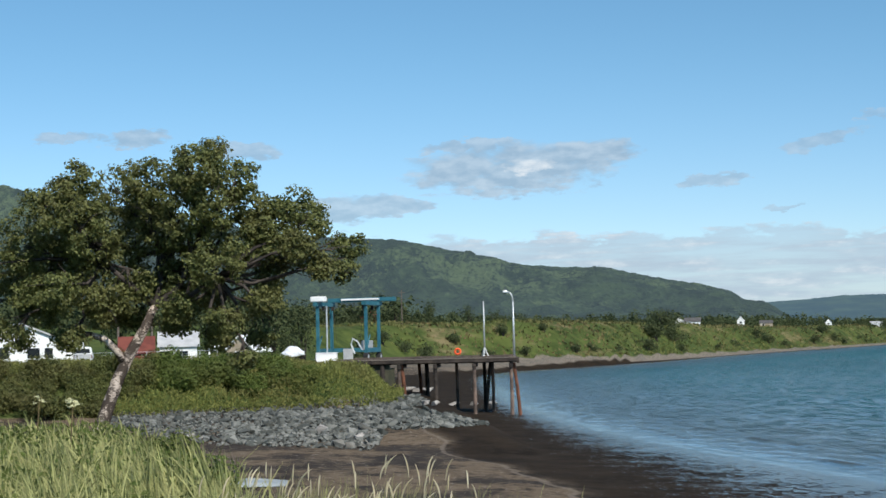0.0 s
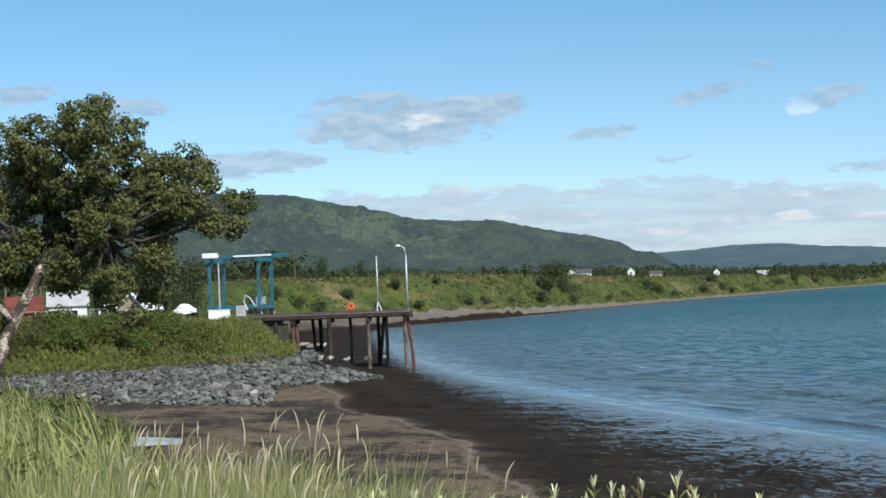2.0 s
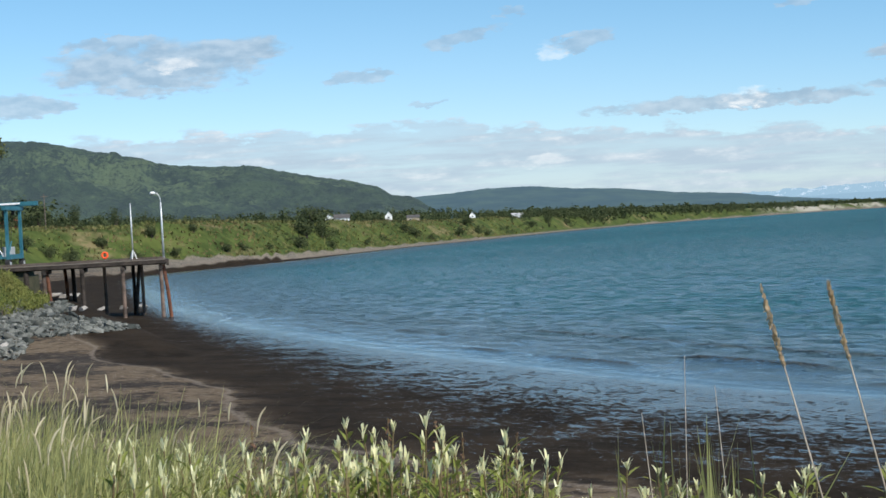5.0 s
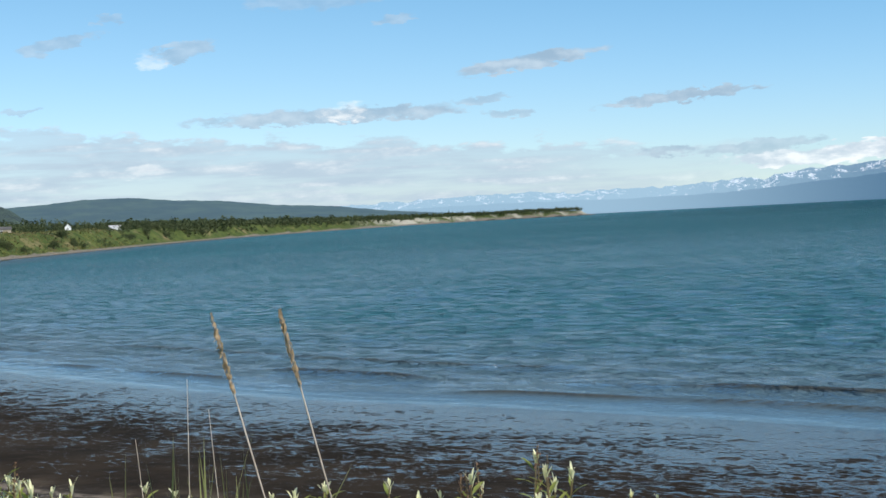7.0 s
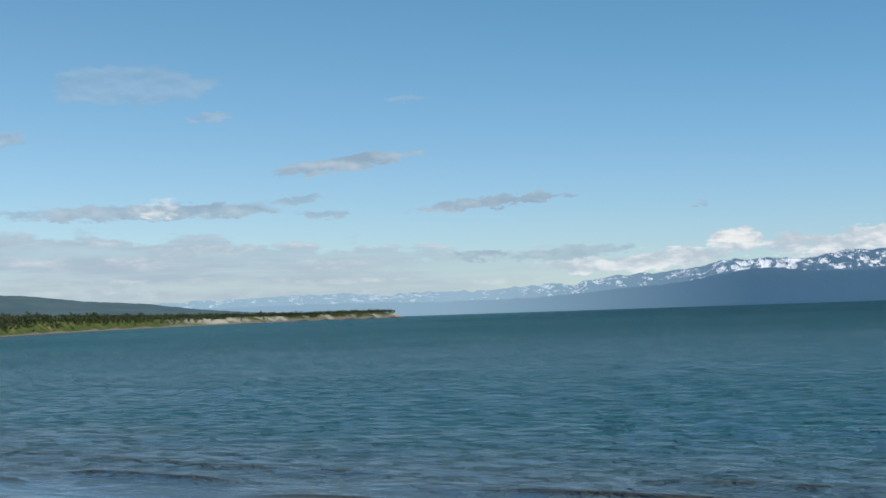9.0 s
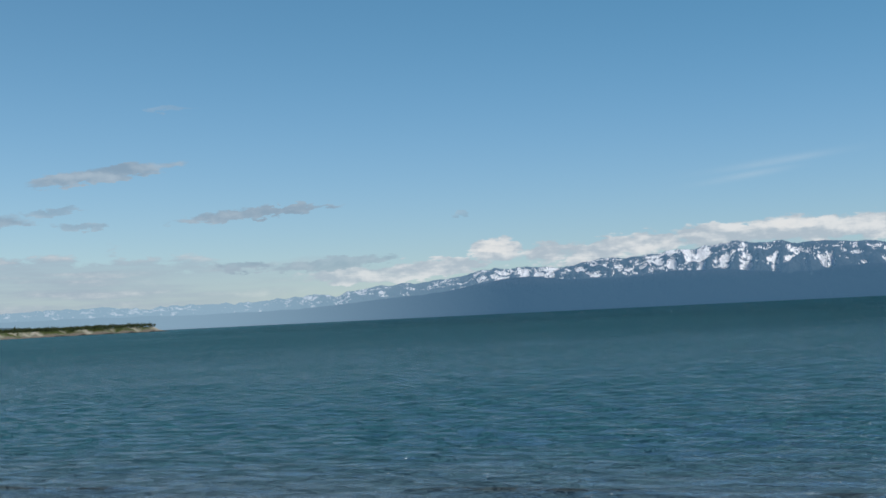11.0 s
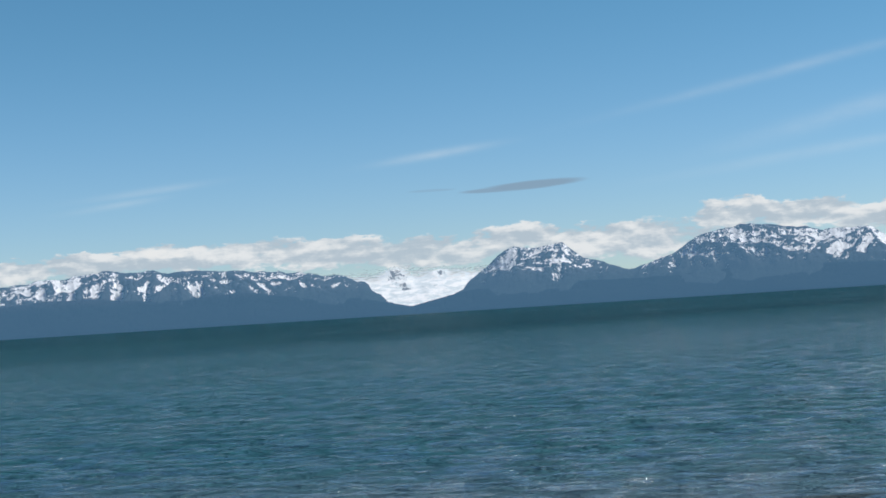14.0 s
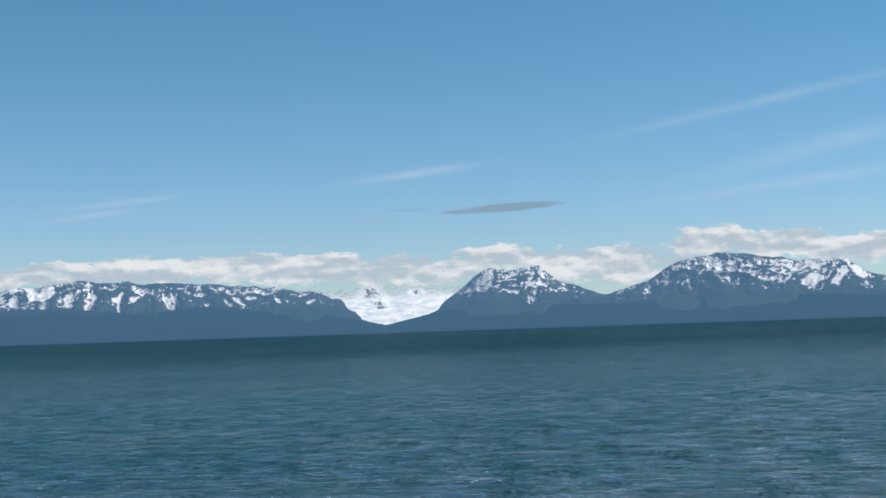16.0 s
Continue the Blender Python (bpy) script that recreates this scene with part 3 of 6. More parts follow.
def land(x, y):
    """Height, shore distance, turf share and bluff share of the ground at x, y."""
    x, y = np.asarray(x, float), np.asarray(y, float)
    r, az = np.hypot(x, y), np.degrees(np.arctan2(x, y))
    d, b = shore_off(x, y), toe_off(x, y)
    beach = np.interp(d, [-400, -60, 0, 16, 18.5, 30, 60, 400], [-6, -2.0, 0, 0.52, 0.72, 1.05, 1.35, 2.0])
    beach = beach + np.where(d > 3, 0.05 * (fbm(x / 3, y / 3, 3, 5) - 0.5) * np.clip((d - 3) / 8, 0, 1), 0)
    far = smooth(y, 200, 420)
    foot = 2.4 - 1.3 * smooth(y, 420, 640)
    apron = np.clip(foot + b * 0.066, -9, foot) - 9 * (1 - smooth(d, 0, 12))
    top = (3.1 - 0.6 * smooth(x, -23, -17)) * (1 - far) + (8.8 + 1.6 * (fbm(x / 90, y / 90, 3, 9) - 0.5)) * far
    run = (9.0 - 6.0 * smooth(x, -20, -13)) * (1 - far) + 17.0 * far
    rise = smooth(b, -0.5, run) * top
    rough = (fbm(x / 11, y / 11, 4, 3) - 0.5) * (0.8 + 2.4 * far) * smooth(b, 1, 8)
    inland = np.clip(b - run, 0, 900) * 0.017 * far + np.clip(b - run, 0, 55) * 0.019 * (1 - far) * smooth(-x, 21, 32)
    bluff = np.where(b > 0, foot + rise * (1 + 0.12 * far) + rough + inland, apron)
    e = bank_edge(az)
    bank = 5.9 - 0.024 * np.minimum(r, 120) - np.clip(r - e, 0, 400) / 1.7 + 0.35 * (fbm(x / 6, y / 6, 3, 8) - 0.5) * smooth(r, 5, 14)
    bank = np.where(r > e + 25, -9, bank)
    z = np.maximum(np.maximum(beach, bluff), bank)
    turf = np.clip(np.maximum(smooth(b, -1.0, 2.5), smooth(bank - beach, 0.1, 1.2)), 0, 1)
    steep = smooth(b, 1, 4) * (1 - smooth(b, run, run + 7)) * far
    return z, d, turf, steep


def grid_mesh(name, xs, ys, zs, attrs, mat):
    rows, cols = xs.shape
    me = bpy.data.meshes.new(name)
    idx = np.arange(rows * cols).reshape(rows, cols)
    quads = np.stack([idx[:-1, :-1], idx[:-1, 1:], idx[1:, 1:], idx[1:, :-1]], -1).reshape(-1, 4)
    me.vertices.add(rows * cols)
    me.vertices.foreach_set("co", np.stack([xs, ys, zs], -1).astype(np.float32).ravel())
    me.loops.add(quads.size)
    me.loops.foreach_set("vertex_index", quads.astype(np.int32).ravel())
    me.polygons.add(len(quads))
    me.polygons.foreach_set("loop_start", np.arange(0, quads.size, 4, dtype=np.int32))
    me.polygons.foreach_set("use_smooth", np.ones(len(quads), bool))
    me.update(calc_edges=True)
    me.validate()
    for key, val in attrs.items():
        me.attributes.new(key, "FLOAT", "POINT").data.foreach_set("value", np.asarray(val, np.float32).ravel())
    me.materials.append(mat)
    return new(name, me)


def polar(az, r):
    a, rr = np.meshgrid(np.radians(az), r)
    return rr * np.sin(a), rr * np.cos(a)


az_all = np.concatenate([np.arange(-180, -24, 3.0), np.arange(-24, 34, 0.19), np.arange(34, 86, 0.5), np.arange(86, 179, 3.0), [180.0]])
r_all = np.concatenate([[0.01], np.geomspace(1.2, 4960, 430)])
gx, gy = polar(az_all, r_all)
gx, gy = gx + 0.13, gy - 0.41
gz, gd, gt, gb = land(gx, gy)
gw = np.clip(gd, 0, 80) / np.interp(gy, [20, 45, 60, 90, 130, 200], [38, 33, 25, 17, 10, 5])
ground = tagged(grid_mesh("ground", gx, gy, gz, {"shore": gd * (1 + 0.6 * smooth(gy, 250, 380) + 2.6 * smooth(gy, 430, 560)) * (0.72 + 0.28 * smooth(gy, 45, 80)), "turf": gt, "bluff": gb, "wet": gw, "strand": smooth(gy, 300, 420), "cliff": 0.9 * smooth(np.hypot(gx, gy), 2000, 2500)}, GROUND),
                "dark sandy beach, grassy bank and green bluff land", "ground", kind="structure")

az_w = np.concatenate([np.arange(-14, 84, 0.19), np.arange(84, 180, 4.0)])
r_w = np.concatenate([np.geomspace(22, 60, 130), np.geomspace(60.3, 130, 250), np.geomspace(130.6, 260, 160), np.geomspace(264, 4990, 90)])
wx, wy = polar(az_w, r_w)
wd = shore_off(wx, wy)
wz = 0.02 * (fbm(wx / 2.2, wy / 3.0, 3, 21) - 0.5) * smooth(-wd, 1, 12)
# wind waves that run in towards the beach
chop = np.zeros_like(wz)
drift = 2.2 * fbm(wx / 16, wy / 16, 3, 51)
for length, high, heading, seed in ((5.2, 0.055, 14, 1), (3.3, 0.050, 26, 2), (2.4, 0.040, 6, 3), (1.9, 0.026, 38, 4)):
    kx, ky = math.cos(radians(heading)), math.sin(radians(heading))
    share = smooth(fbm(wx / (4 * length), wy / (4 * length), 2, 60 + seed), 0.25, 0.7)
    phase = 2 * math.pi * (wx * kx + wy * ky) / length + drift * 6 / length + 2.5 * fbm(wx / length / 2, wy / length / 2, 2, 70 + seed)
    chop += 0.9 * high * share * (1 - 2 * np.abs(np.sin(phase / 2)) ** 0.8)
wz += chop * smooth(-wd, 8, 22) * (1 - smooth(np.hypot(wx, wy), 150, 250))
bend = 1.6 * (fbm(wx / 14, wy / 14, 3, 31) - 0.5)
# Mask on the shoreward wave faces, where shade is painted and gloss cut.
wc = np.zeros_like(wz)
for off, high, wide, seed in ((-0.9, 0.05, 0.25, 4), (-3.4, 0.17, 0.42, 1), (-7.5, 0.22, 0.6, 2), (-13.0, 0.12, 0.8, 3)):
    ridge_share = smooth(fbm(wx / 9, wy / 9, 2, 40 + seed), 0.35, 0.6) * (1 - smooth(np.hypot(wx, wy), 95, 150))
    wz += high * np.exp(-((wd - off + bend) / wide) ** 2) * ridge_share
    wc = np.maximum(wc, np.exp(-((wd - off + bend - 0.4 * wide) / (0.6 * wide)) ** 2) * ridge_share * min(1, high / 0.17))
water = tagged(grid_mesh("water", wx, wy, wz + 0.01, {"shore": wd, "reach": np.hypot(wx, wy), "crest": wc}, SEA), "rippled blue-green sea water of a wide bay", "sea", kind="structure")

# ---------------------------------------------------------------- hills and mountains


def profile(az, knots):
    a, e = np.array(knots).T
    return np.interp(az, a, e)


def hollow(h, wide, tall):
    """How far the land at each place lies below its surroundings, in units of the usual relief."""
    def run(v, k, axis):
        v = np.moveaxis(v, axis, 0)
        pad = np.concatenate([np.repeat(v[:1], k + 1, 0), v, np.repeat(v[-1:], k, 0)])
        c = np.cumsum(pad, 0)
        return np.moveaxis((c[2 * k + 1:] - c[:-2 * k - 1]) / (2 * k + 1), 0, axis)
    d = run(run(h, wide, 1), tall, 0) - h
    return (d - d.mean()) / d.std()


def range_mesh(name, az, r0, r1, base, el, mat, gully, seed, snow=None, steps=46, label="", power=0.9, freq=1.0, back=40, grain=None, extra_haze=0.0):
    """A range whose skyline, seen from the shore, stands el degrees high at each azimuth."""
    t = np.linspace(0, 1, steps)
    A, Tt = np.meshgrid(az, t)
    E = np.tile(el, (steps, 1))
    R = r0 + (r1 - r0) * Tt
    ridge = EYE.z + r1 * np.tan(np.radians(E))
    ux, uy = R * np.sin(np.radians(A)), R * np.cos(np.radians(A))
    spur = fbm(ux / (230 / freq), uy / (230 / freq), 5, seed, True)
    fine = fbm(ux / (48 / freq), uy / (48 / freq), 4, seed + 9, True)
    if grain:
        warp = 0.7 * (fbm(ux / 300, uy / 300, 3, seed + 3) - 0.5)
        spur = fbm(np.radians(A) * r1 / grain[0] + warp + 0.8 * Tt * np.sin(A * 0.7), R / grain[1] + warp, 5, seed, True)
        fine = fbm(np.radians(A) * r1 / (grain[0] * 0.3) + 2 * warp, R / (grain[1] * 0.35), 4, seed + 9, True)
    up = Tt ** power
    Z = base + (ridge - base) * (up + gully * (spur - 0.55) * np.sin(np.pi * np.clip(Tt, 0, 1)) + 0.25 * gully * (fine - 0.5) * np.sin(np.pi * Tt))
    x, y = R * np.sin(np.radians(A)), R * np.cos(np.radians(A))
    # far side
    x = np.vstack([x, x[-1:] * (1 + back / r1)])
    y = np.vstack([y, y[-1:] * (1 + back / r1)])
    Z = np.vstack([Z, np.full((1, len(az)), base)])
    rise = np.degrees(np.arctan((Z - EYE.z) / np.hypot(x, y)))
    attrs = {"rise": rise}
    if snow is not None:
        # Share of the painted haze: more to the left, shifted for each ridge.
        attrs["haze"] = np.clip(1 - smooth(np.vstack([A, A[-1:]]), 30, 47) + extra_haze, 0, 1)
        H = (Z[:-1] - base) / np.maximum(ridge - base, 1.0)
        gul = 0.55 * hollow(H, 26, 5) + 0.4 * hollow(H, 8, 3) + 0.6 * hollow(H, 2, 7)
        gul = gul + 2.6 * (fbm(np.radians(A) * r1 / 42 + 4 * np.sin(A * 0.5) * Tt, Z[:-1] / 7.0, 4, seed + 41) - 0.5)
        gul = np.clip(gul, -2.5, 2.5)
        attrs["gully"] = np.vstack([gul, gul[-1:]])
        attrs["across"] = np.radians(np.vstack([A, A[-1:]])) * r1
        attrs["snow"] = snow(np.vstack([A, A[-1:]]), rise)
    return tagged(grid_mesh(name, x, y, Z, attrs, mat), label, "mountains" if snow else "hill", kind="structure")


az_h = np.arange(-32, 10.6, 0.07)
ridge_el = profile(az_h, [(-32, 6.2), (-24, 6.3), (-18.5, 5.75), (-17, 5.66), (-13, 4.9), (-9, 4.2), (-6, 3.9), (-4.2, 3.84), (-3, 3.59), (-2, 3.37), (-0.5, 3.05), (0.1, 2.85),
                          (2.1, 2.64), (3.65, 2.6), (5, 2.24), (6.95, 1.87), (8.0, 1.63), (8.5, 1.33), (9.4, 1.1), (10.6, 0.3)])
ridge_el = ridge_el + 0.10 * (fbm(az_h * 1.3, 0 * az_h, 3, 4) - 0.5) + 0.07 * (fbm(az_h * 7, 0 * az_h, 3, 14) - 0.5)
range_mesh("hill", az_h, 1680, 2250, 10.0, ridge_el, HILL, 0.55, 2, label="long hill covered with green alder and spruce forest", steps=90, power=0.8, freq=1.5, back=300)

az_f = np.arange(4, 30, 0.1)
far_el = profile(az_f, [(4, 0.6), (8.5, 1.14), (10.8, 1.24), (12.1, 1.34), (13.6, 1.34), (15.2, 1.18), (16.9, 1.08), (19, 0.82), (21, 0.68), (23.1, 0.41), (24.8, 0.25), (30, -0.1)])
far_el = far_el + 0.035 * (fbm(az_f * 4, 0 * az_f, 3, 6) - 0.5)
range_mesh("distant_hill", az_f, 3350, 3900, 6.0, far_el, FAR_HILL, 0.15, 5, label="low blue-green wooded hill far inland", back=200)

az_m = np.arange(18, 88, 0.042)
sky_el = profile(az_m, [(18, 0.5), (24.8, 0.74), (28.3, 0.80), (29.7, 0.70), (31.8, 0.77), (33.4, 0.76), (35, 0.84), (35.8, 0.93), (36.9, 0.89), (38.2, 1.12), (39.5, 1.17), (41.1, 1.32),
                        (42.4, 1.55), (43.9, 1.57), (45.3, 1.50), (46.6, 1.72), (48, 1.76), (49.5, 1.93), (50.7, 2.02), (51.6, 2.12), (53.7, 2.0), (55.1, 1.95), (57, 1.82), (58.8, 1.66), (60, 1.48),
                        (60.9, 1.2), (61.7, 0.66), (62.3, 0.26), (63.4, 0.24)])
sky_el = sky_el + 0.16 * (fbm(az_m * 1.6, 0 * az_m, 4, 8, True) - 0.55)
sky_r = profile(az_m, [(61.5, 0.25), (62.3, 0.26), (63.2, 0.34), (64.3, 0.64), (65.06, 1.18), (65.9, 1.88), (66.5, 2.17), (67.05, 2.05), (67.6, 2.11), (68.3, 2.19), (68.9, 1.67), (70.1, 1.25), (70.7, 1.04), (71.4, 1.2), (72.5, 1.6), (73.2, 2.1),
                      (74.8, 2.41), (75.5, 2.4), (76.5, 2.21), (77.1, 2.17), (77.7, 1.97), (78.1, 2.07), (79.4, 2.02), (80, 1.55), (81, 1.3), (84, 1.5), (88, 1.2)])
sky_el = np.where(az_m < 62.3, sky_el, sky_r + 0.10 * (fbm(az_m * 2.2, 0 * az_m, 4, 18, True) - 0.55))


def snow_cover(az, rise):
    line = np.interp(az, [28, 36, 42, 50, 62, 66, 74, 84], [0.45, 0.62, 0.95, 1.18, 1.2, 1.25, 1.3, 1.2])
    return np.clip((rise - line) * 0.40, -0.5, 0.075) + 0.03 * np.sin(az * 0.9) + np.interp(az, [30, 44, 50, 52, 55, 57, 60, 64, 66, 68, 70, 71, 72.5, 74, 79, 82], [-0.01, 0.05, 0.05, 0.01, 0.015, -0.01, 0.03, -0.02, 0.06, 0.10, 0.02, 0.12, 0.02, 0.055, 0.055, 0.10])


range_mesh("mountain_range", az_m, 4255, 4700, 0.0, sky_el, MOUNTAIN, 0.42, 11, snow_cover, 100, "blue snow-streaked mountain range across the bay", 0.85, 1.0, grain=(105, 210), extra_haze=0.10)
foot_el = 0.42 + 0.95 * fbm(az_m * 0.16, 0 * az_m, 3, 33) * smooth(az_m, 34, 44) + 0.12 * (fbm(az_m * 1.2, 0 * az_m, 3, 35) - 0.5)
foot_el = np.where(abs(az_m - 62.6) < 3.2, np.minimum(foot_el, 0.2 + 0.22 * abs(az_m - 62.6)), foot_el)
range_mesh("foothills", az_m[::3], 4235, 4400, 0.0, foot_el[::3], MOUNTAIN, 0.2, 15, lambda a, e: np.full_like(e, -0.9), 30, "dark wooded foothills along the far shore", 0.7, extra_haze=-0.12)
az_g = np.arange(57.5, 66, 0.05)
ice_el = profile(az_g, [(57.5, 1.9), (59.3, 2.0), (60.6, 1.9), (62, 2.0), (63.5, 1.9), (66, 1.7)]) + 0.12 * (fbm(az_g, 0 * az_g, 3, 3) - 0.5)


ROCKS = ((62.05, 1.35, 0.36, 0.34, 0.66), (62.3, 1.0, 0.35, 0.2, 0.5), (62.43, 0.84, 0.16, 0.045, 1.3), (63.7, 1.38, 0.28, 0.12, 0.55), (63.2, 0.92, 0.5, 0.03, 0.45), (64.9, 1.15, 0.3, 0.03, 0.4))


def bare_rock(az, rise):
    """Rock that stands out of the ice."""
    out = np.zeros_like(az)
    for a0, e0, wa, we, much in ROCKS:
        out = np.maximum(out, much * np.exp(-((az - a0) / wa) ** 2 - ((rise - e0) / we) ** 2))
    return out


range_mesh("glacier", az_g, 4480, 4890, 10.0, ice_el, GLACIER, 0.10, 25, bare_rock, 60, "wide white glacier descending between dark mountains", 1.0, grain=(420, 240))

# ---------------------------------------------------------------- builders


def thing(name, place, label, category, group="", turn=0.0):
    return_ob = new(name)
    return_ob.empty_display_size = 0.2
    return_ob.matrix_world = pose(*place, rz=turn)
    return tagged(return_ob, label, category, group)


def mesh_of(name, verts, faces, mat, flat=True):
    me = bpy.data.meshes.new(name)
    verts, faces = np.asarray(verts, np.float32), np.asarray(faces, np.int32)
    k = faces.shape[1]
    me.vertices.add(len(verts))
    me.vertices.foreach_set("co", verts.ravel())
    me.loops.add(faces.size)
    me.loops.foreach_set("vertex_index", faces.ravel())
    me.polygons.add(len(faces))
    me.polygons.foreach_set("loop_start", np.arange(0, faces.size, k, dtype=np.int32))
    me.polygons.foreach_set("use_smooth", np.full(len(faces), not flat))
    me.update(calc_edges=True)
    me.materials.append(mat)
    return me


def part(name, source, mat, parent, label="", smooth_faces=False):
    """Links a bmesh, or a mesh, as one object under a thing or a part."""
    if isinstance(source, bmesh.types.BMesh):
        me = bpy.data.meshes.new(name)
        source.to_mesh(me)
        source.free()
        me.materials.append(mat)
        if smooth_faces:
            for p in me.polygons:
                p.use_smooth = True
    else:
        me = source
    ob = new(name, me)
    ob.parent = parent
    return tagged(ob, label)


def box(x0, x1, y0, y1, z0, z1, bm=None, bevel=0.0):
    bm = bm or bmesh.new()
    r = bmesh.ops.create_cube(bm, size=1.0)
    for v in r["verts"]:
        v.co = Vector((x0 + (v.co.x + 0.5) * (x1 - x0), y0 + (v.co.y + 0.5) * (y1 - y0), z0 + (v.co.z + 0.5) * (z1 - z0)))
    if bevel:
        edges = list({e for v in r["verts"] for e in v.link_edges})
        bmesh.ops.bevel(bm, geom=edges, offset=bevel, segments=2, affect="EDGES")
    return bm


def tube(points, radii, sides=10, bm=None, caps=True):
    bm = bm or bmesh.new()
    pts = [Vector(p) for p in points]
    rings = []
    for i, p in enumerate(pts):
        d = (pts[min(i + 1, len(pts) - 1)] - pts[max(i - 1, 0)]).normalized()
        s = d.cross(Vector((0, 1, 0.001)) if abs(d.y) < 0.9 else Vector((1, 0, 0))).normalized()
        u = s.cross(d)
        rad = radii[i] if isinstance(radii, (list, tuple)) else radii
        rings.append([bm.verts.new(p + rad * (math.cos(2 * math.pi * k / sides) * s + math.sin(2 * math.pi * k / sides) * u)) for k in range(sides)])
    for a, b in zip(rings[:-1], rings[1:]):
        for k in range(sides):
            bm.faces.new((a[k], a[(k + 1) % sides], b[(k + 1) % sides], b[k]))
    if caps:
        bm.faces.new(rings[0][::-1])
        bm.faces.new(rings[-1])
    return bm


def prism(outline, y0, y1, bm=None):
    """An outline in x, z drawn out from y0 to y1."""
    bm = bm or bmesh.new()
    a = [bm.verts.new((x, y0, z)) for x, z in outline]
    b = [bm.verts.new((x, y1, z)) for x, z in outline]
    bm.faces.new(a)
    bm.faces.new(b[::-1])
    for i in range(len(a)):
        j = (i + 1) % len(a)
        bm.faces.new((a[j], a[i], b[i], b[j]))
    bmesh.ops.recalc_face_normals(bm, faces=bm.faces)
    return bm


def ground_z(x, y):
    return float(land(np.array([x]), np.array([y]))[0][0])


def at(az, dist):
    v = bearing(az)
    return v.x * dist, v.y * dist


def unit(v):
    return v / np.maximum(np.linalg.norm(v, axis=-1, keepdims=True), 1e-9)


def leaf_mesh(name, centres, size, mat, r, aspect=0.5, upright=0.0, fold=0.25, face=None):
    """Many small pointed leaves, four corners each, slightly folded."""
    n = len(centres)
    size = np.broadcast_to(np.asarray(size, float), (n,))[:, None]
    along = r.normal(size=(n, 3))
    along[:, 2] += upright
    along = unit(along)
    side = unit(np.cross(along, r.normal(size=(n, 3))))
    if face is not None:
        # leaves lie like shingles on the outside of their twig, and hang a little
        along[:, 2] -= 0.5
        nor = unit(face)
        side = unit(np.cross(nor, along))
        along = np.cross(side, nor)
    nor = np.cross(along, side)
    base, tip = centres - along * size * 0.5, centres + along * size * 0.5
    left = centres + side * size * aspect * 0.5 + nor * size * fold * 0.3
    right = centres - side * size * aspect * 0.5 + nor * size * fold * 0.3
    verts = np.stack([base, left, tip, right], 1).reshape(-1, 3)
    q = np.arange(n)[:, None] * 4
    faces = np.concatenate([q + [0, 2, 1], q + [0, 3, 2]])
    return mesh_of(name, verts, faces, mat)


def in_lobes(r, lobes, count, shell=0.45):
    """Points in ellipsoids (x, y, z, rx, rz), thicker towards their skins, and the way that each one faces."""
    out, face = [], []
    for x, y, z, rx, rz in lobes:
        n = int(count * rx * rz)
        d = unit(r.normal(size=(n, 3)))
        rad = (shell + (1 - shell) * r.random((n, 1)) ** 0.6) * (0.85 + 0.3 * r.random((n, 1)))
        out.append(np.array([x, y, z]) + d * rad * np.array([rx, rx, rz]))
        face.append(d + np.array([0, 0, 0.45]) + 0.5 * r.normal(size=(n, 3)))
    return np.concatenate(out), np.concatenate(face)


# ---- materials of the things
B = Mat("birch_bark", 0.85)
bn = B.noise(2.2, 4, 0.7, vec=B.pos((1, 1, 0.55)), warp=0.6)
bf = B.noise(14, 3, vec=B.pos((1, 1, 3)))
B.color(B.mix(B.ramp(B.math("ADD", bn, B.math("MULTIPLY", B.math("SUBTRACT", bf, 0.5), 0.4)), 0.44, 0.56), (0.055, 0.042, 0.033), (0.52, 0.44, 0.37)))
B.bump(bf, 0.5, 0.03)
BARK = B.m
LIMB = plain("dark_limb_bark", (0.026, 0.021, 0.018), (0.072, 0.060, 0.050), 2.0, 0.9, bump=0.5)
LEAF = leafy("tree_leaf", (0.050, 0.067, 0.023), (0.190, 0.204, 0.070), (0.138, 0.138, 0.050), 0.5, 0.45, 0.32)
SHRUB_LEAF = leafy("shrub_leaf", (0.050, 0.082, 0.018), (0.145, 0.190, 0.045), (0.110, 0.130, 0.036), 0.15)
BROWN_LEAF = leafy("brownish_shrub_leaf", (0.055, 0.07, 0.022), (0.165, 0.175, 0.055), (0.12, 0.112, 0.042), 0.2)
MOUND_LEAF = leafy("mound_leaf", (0.085, 0.105, 0.026), (0.245, 0.255, 0.072), (0.180, 0.165, 0.058), 0.12)
FAR_LEAF = leafy("far_tree_leaf", (0.034, 0.050, 0.024), (0.098, 0.118, 0.052), (0.070, 0.086, 0.040), 0.012, 1.0, 0.3)
BLUFF_LEAF = leafy("bluff_grass_leaf", (0.060, 0.076, 0.024), (0.165, 0.172, 0.060), (0.175, 0.140, 0.068), 0.03, 1.0, 0.2)
SPRUCE_LEAF = leafy("spruce_needle", (0.014, 0.028, 0.013), (0.036, 0.06, 0.024), (0.022, 0.04, 0.017), 0.05, 1.0, 0.1)
GRASS = leafy("beach_grass", (0.045, 0.066, 0.018), (0.500, 0.500, 0.200), (0.350, 0.330, 0.140), 1.3, 0.5)
STRAW = leafy("grass_seed_head", (0.44, 0.38, 0.24), (0.74, 0.67, 0.48), (0.58, 0.50, 0.34), 3.0, 0.7)
TALL_HEAD = leafy("ripe_seed_head", (0.34, 0.235, 0.130), (0.62, 0.475, 0.290), (0.46, 0.340, 0.200), 3.0, 0.7)
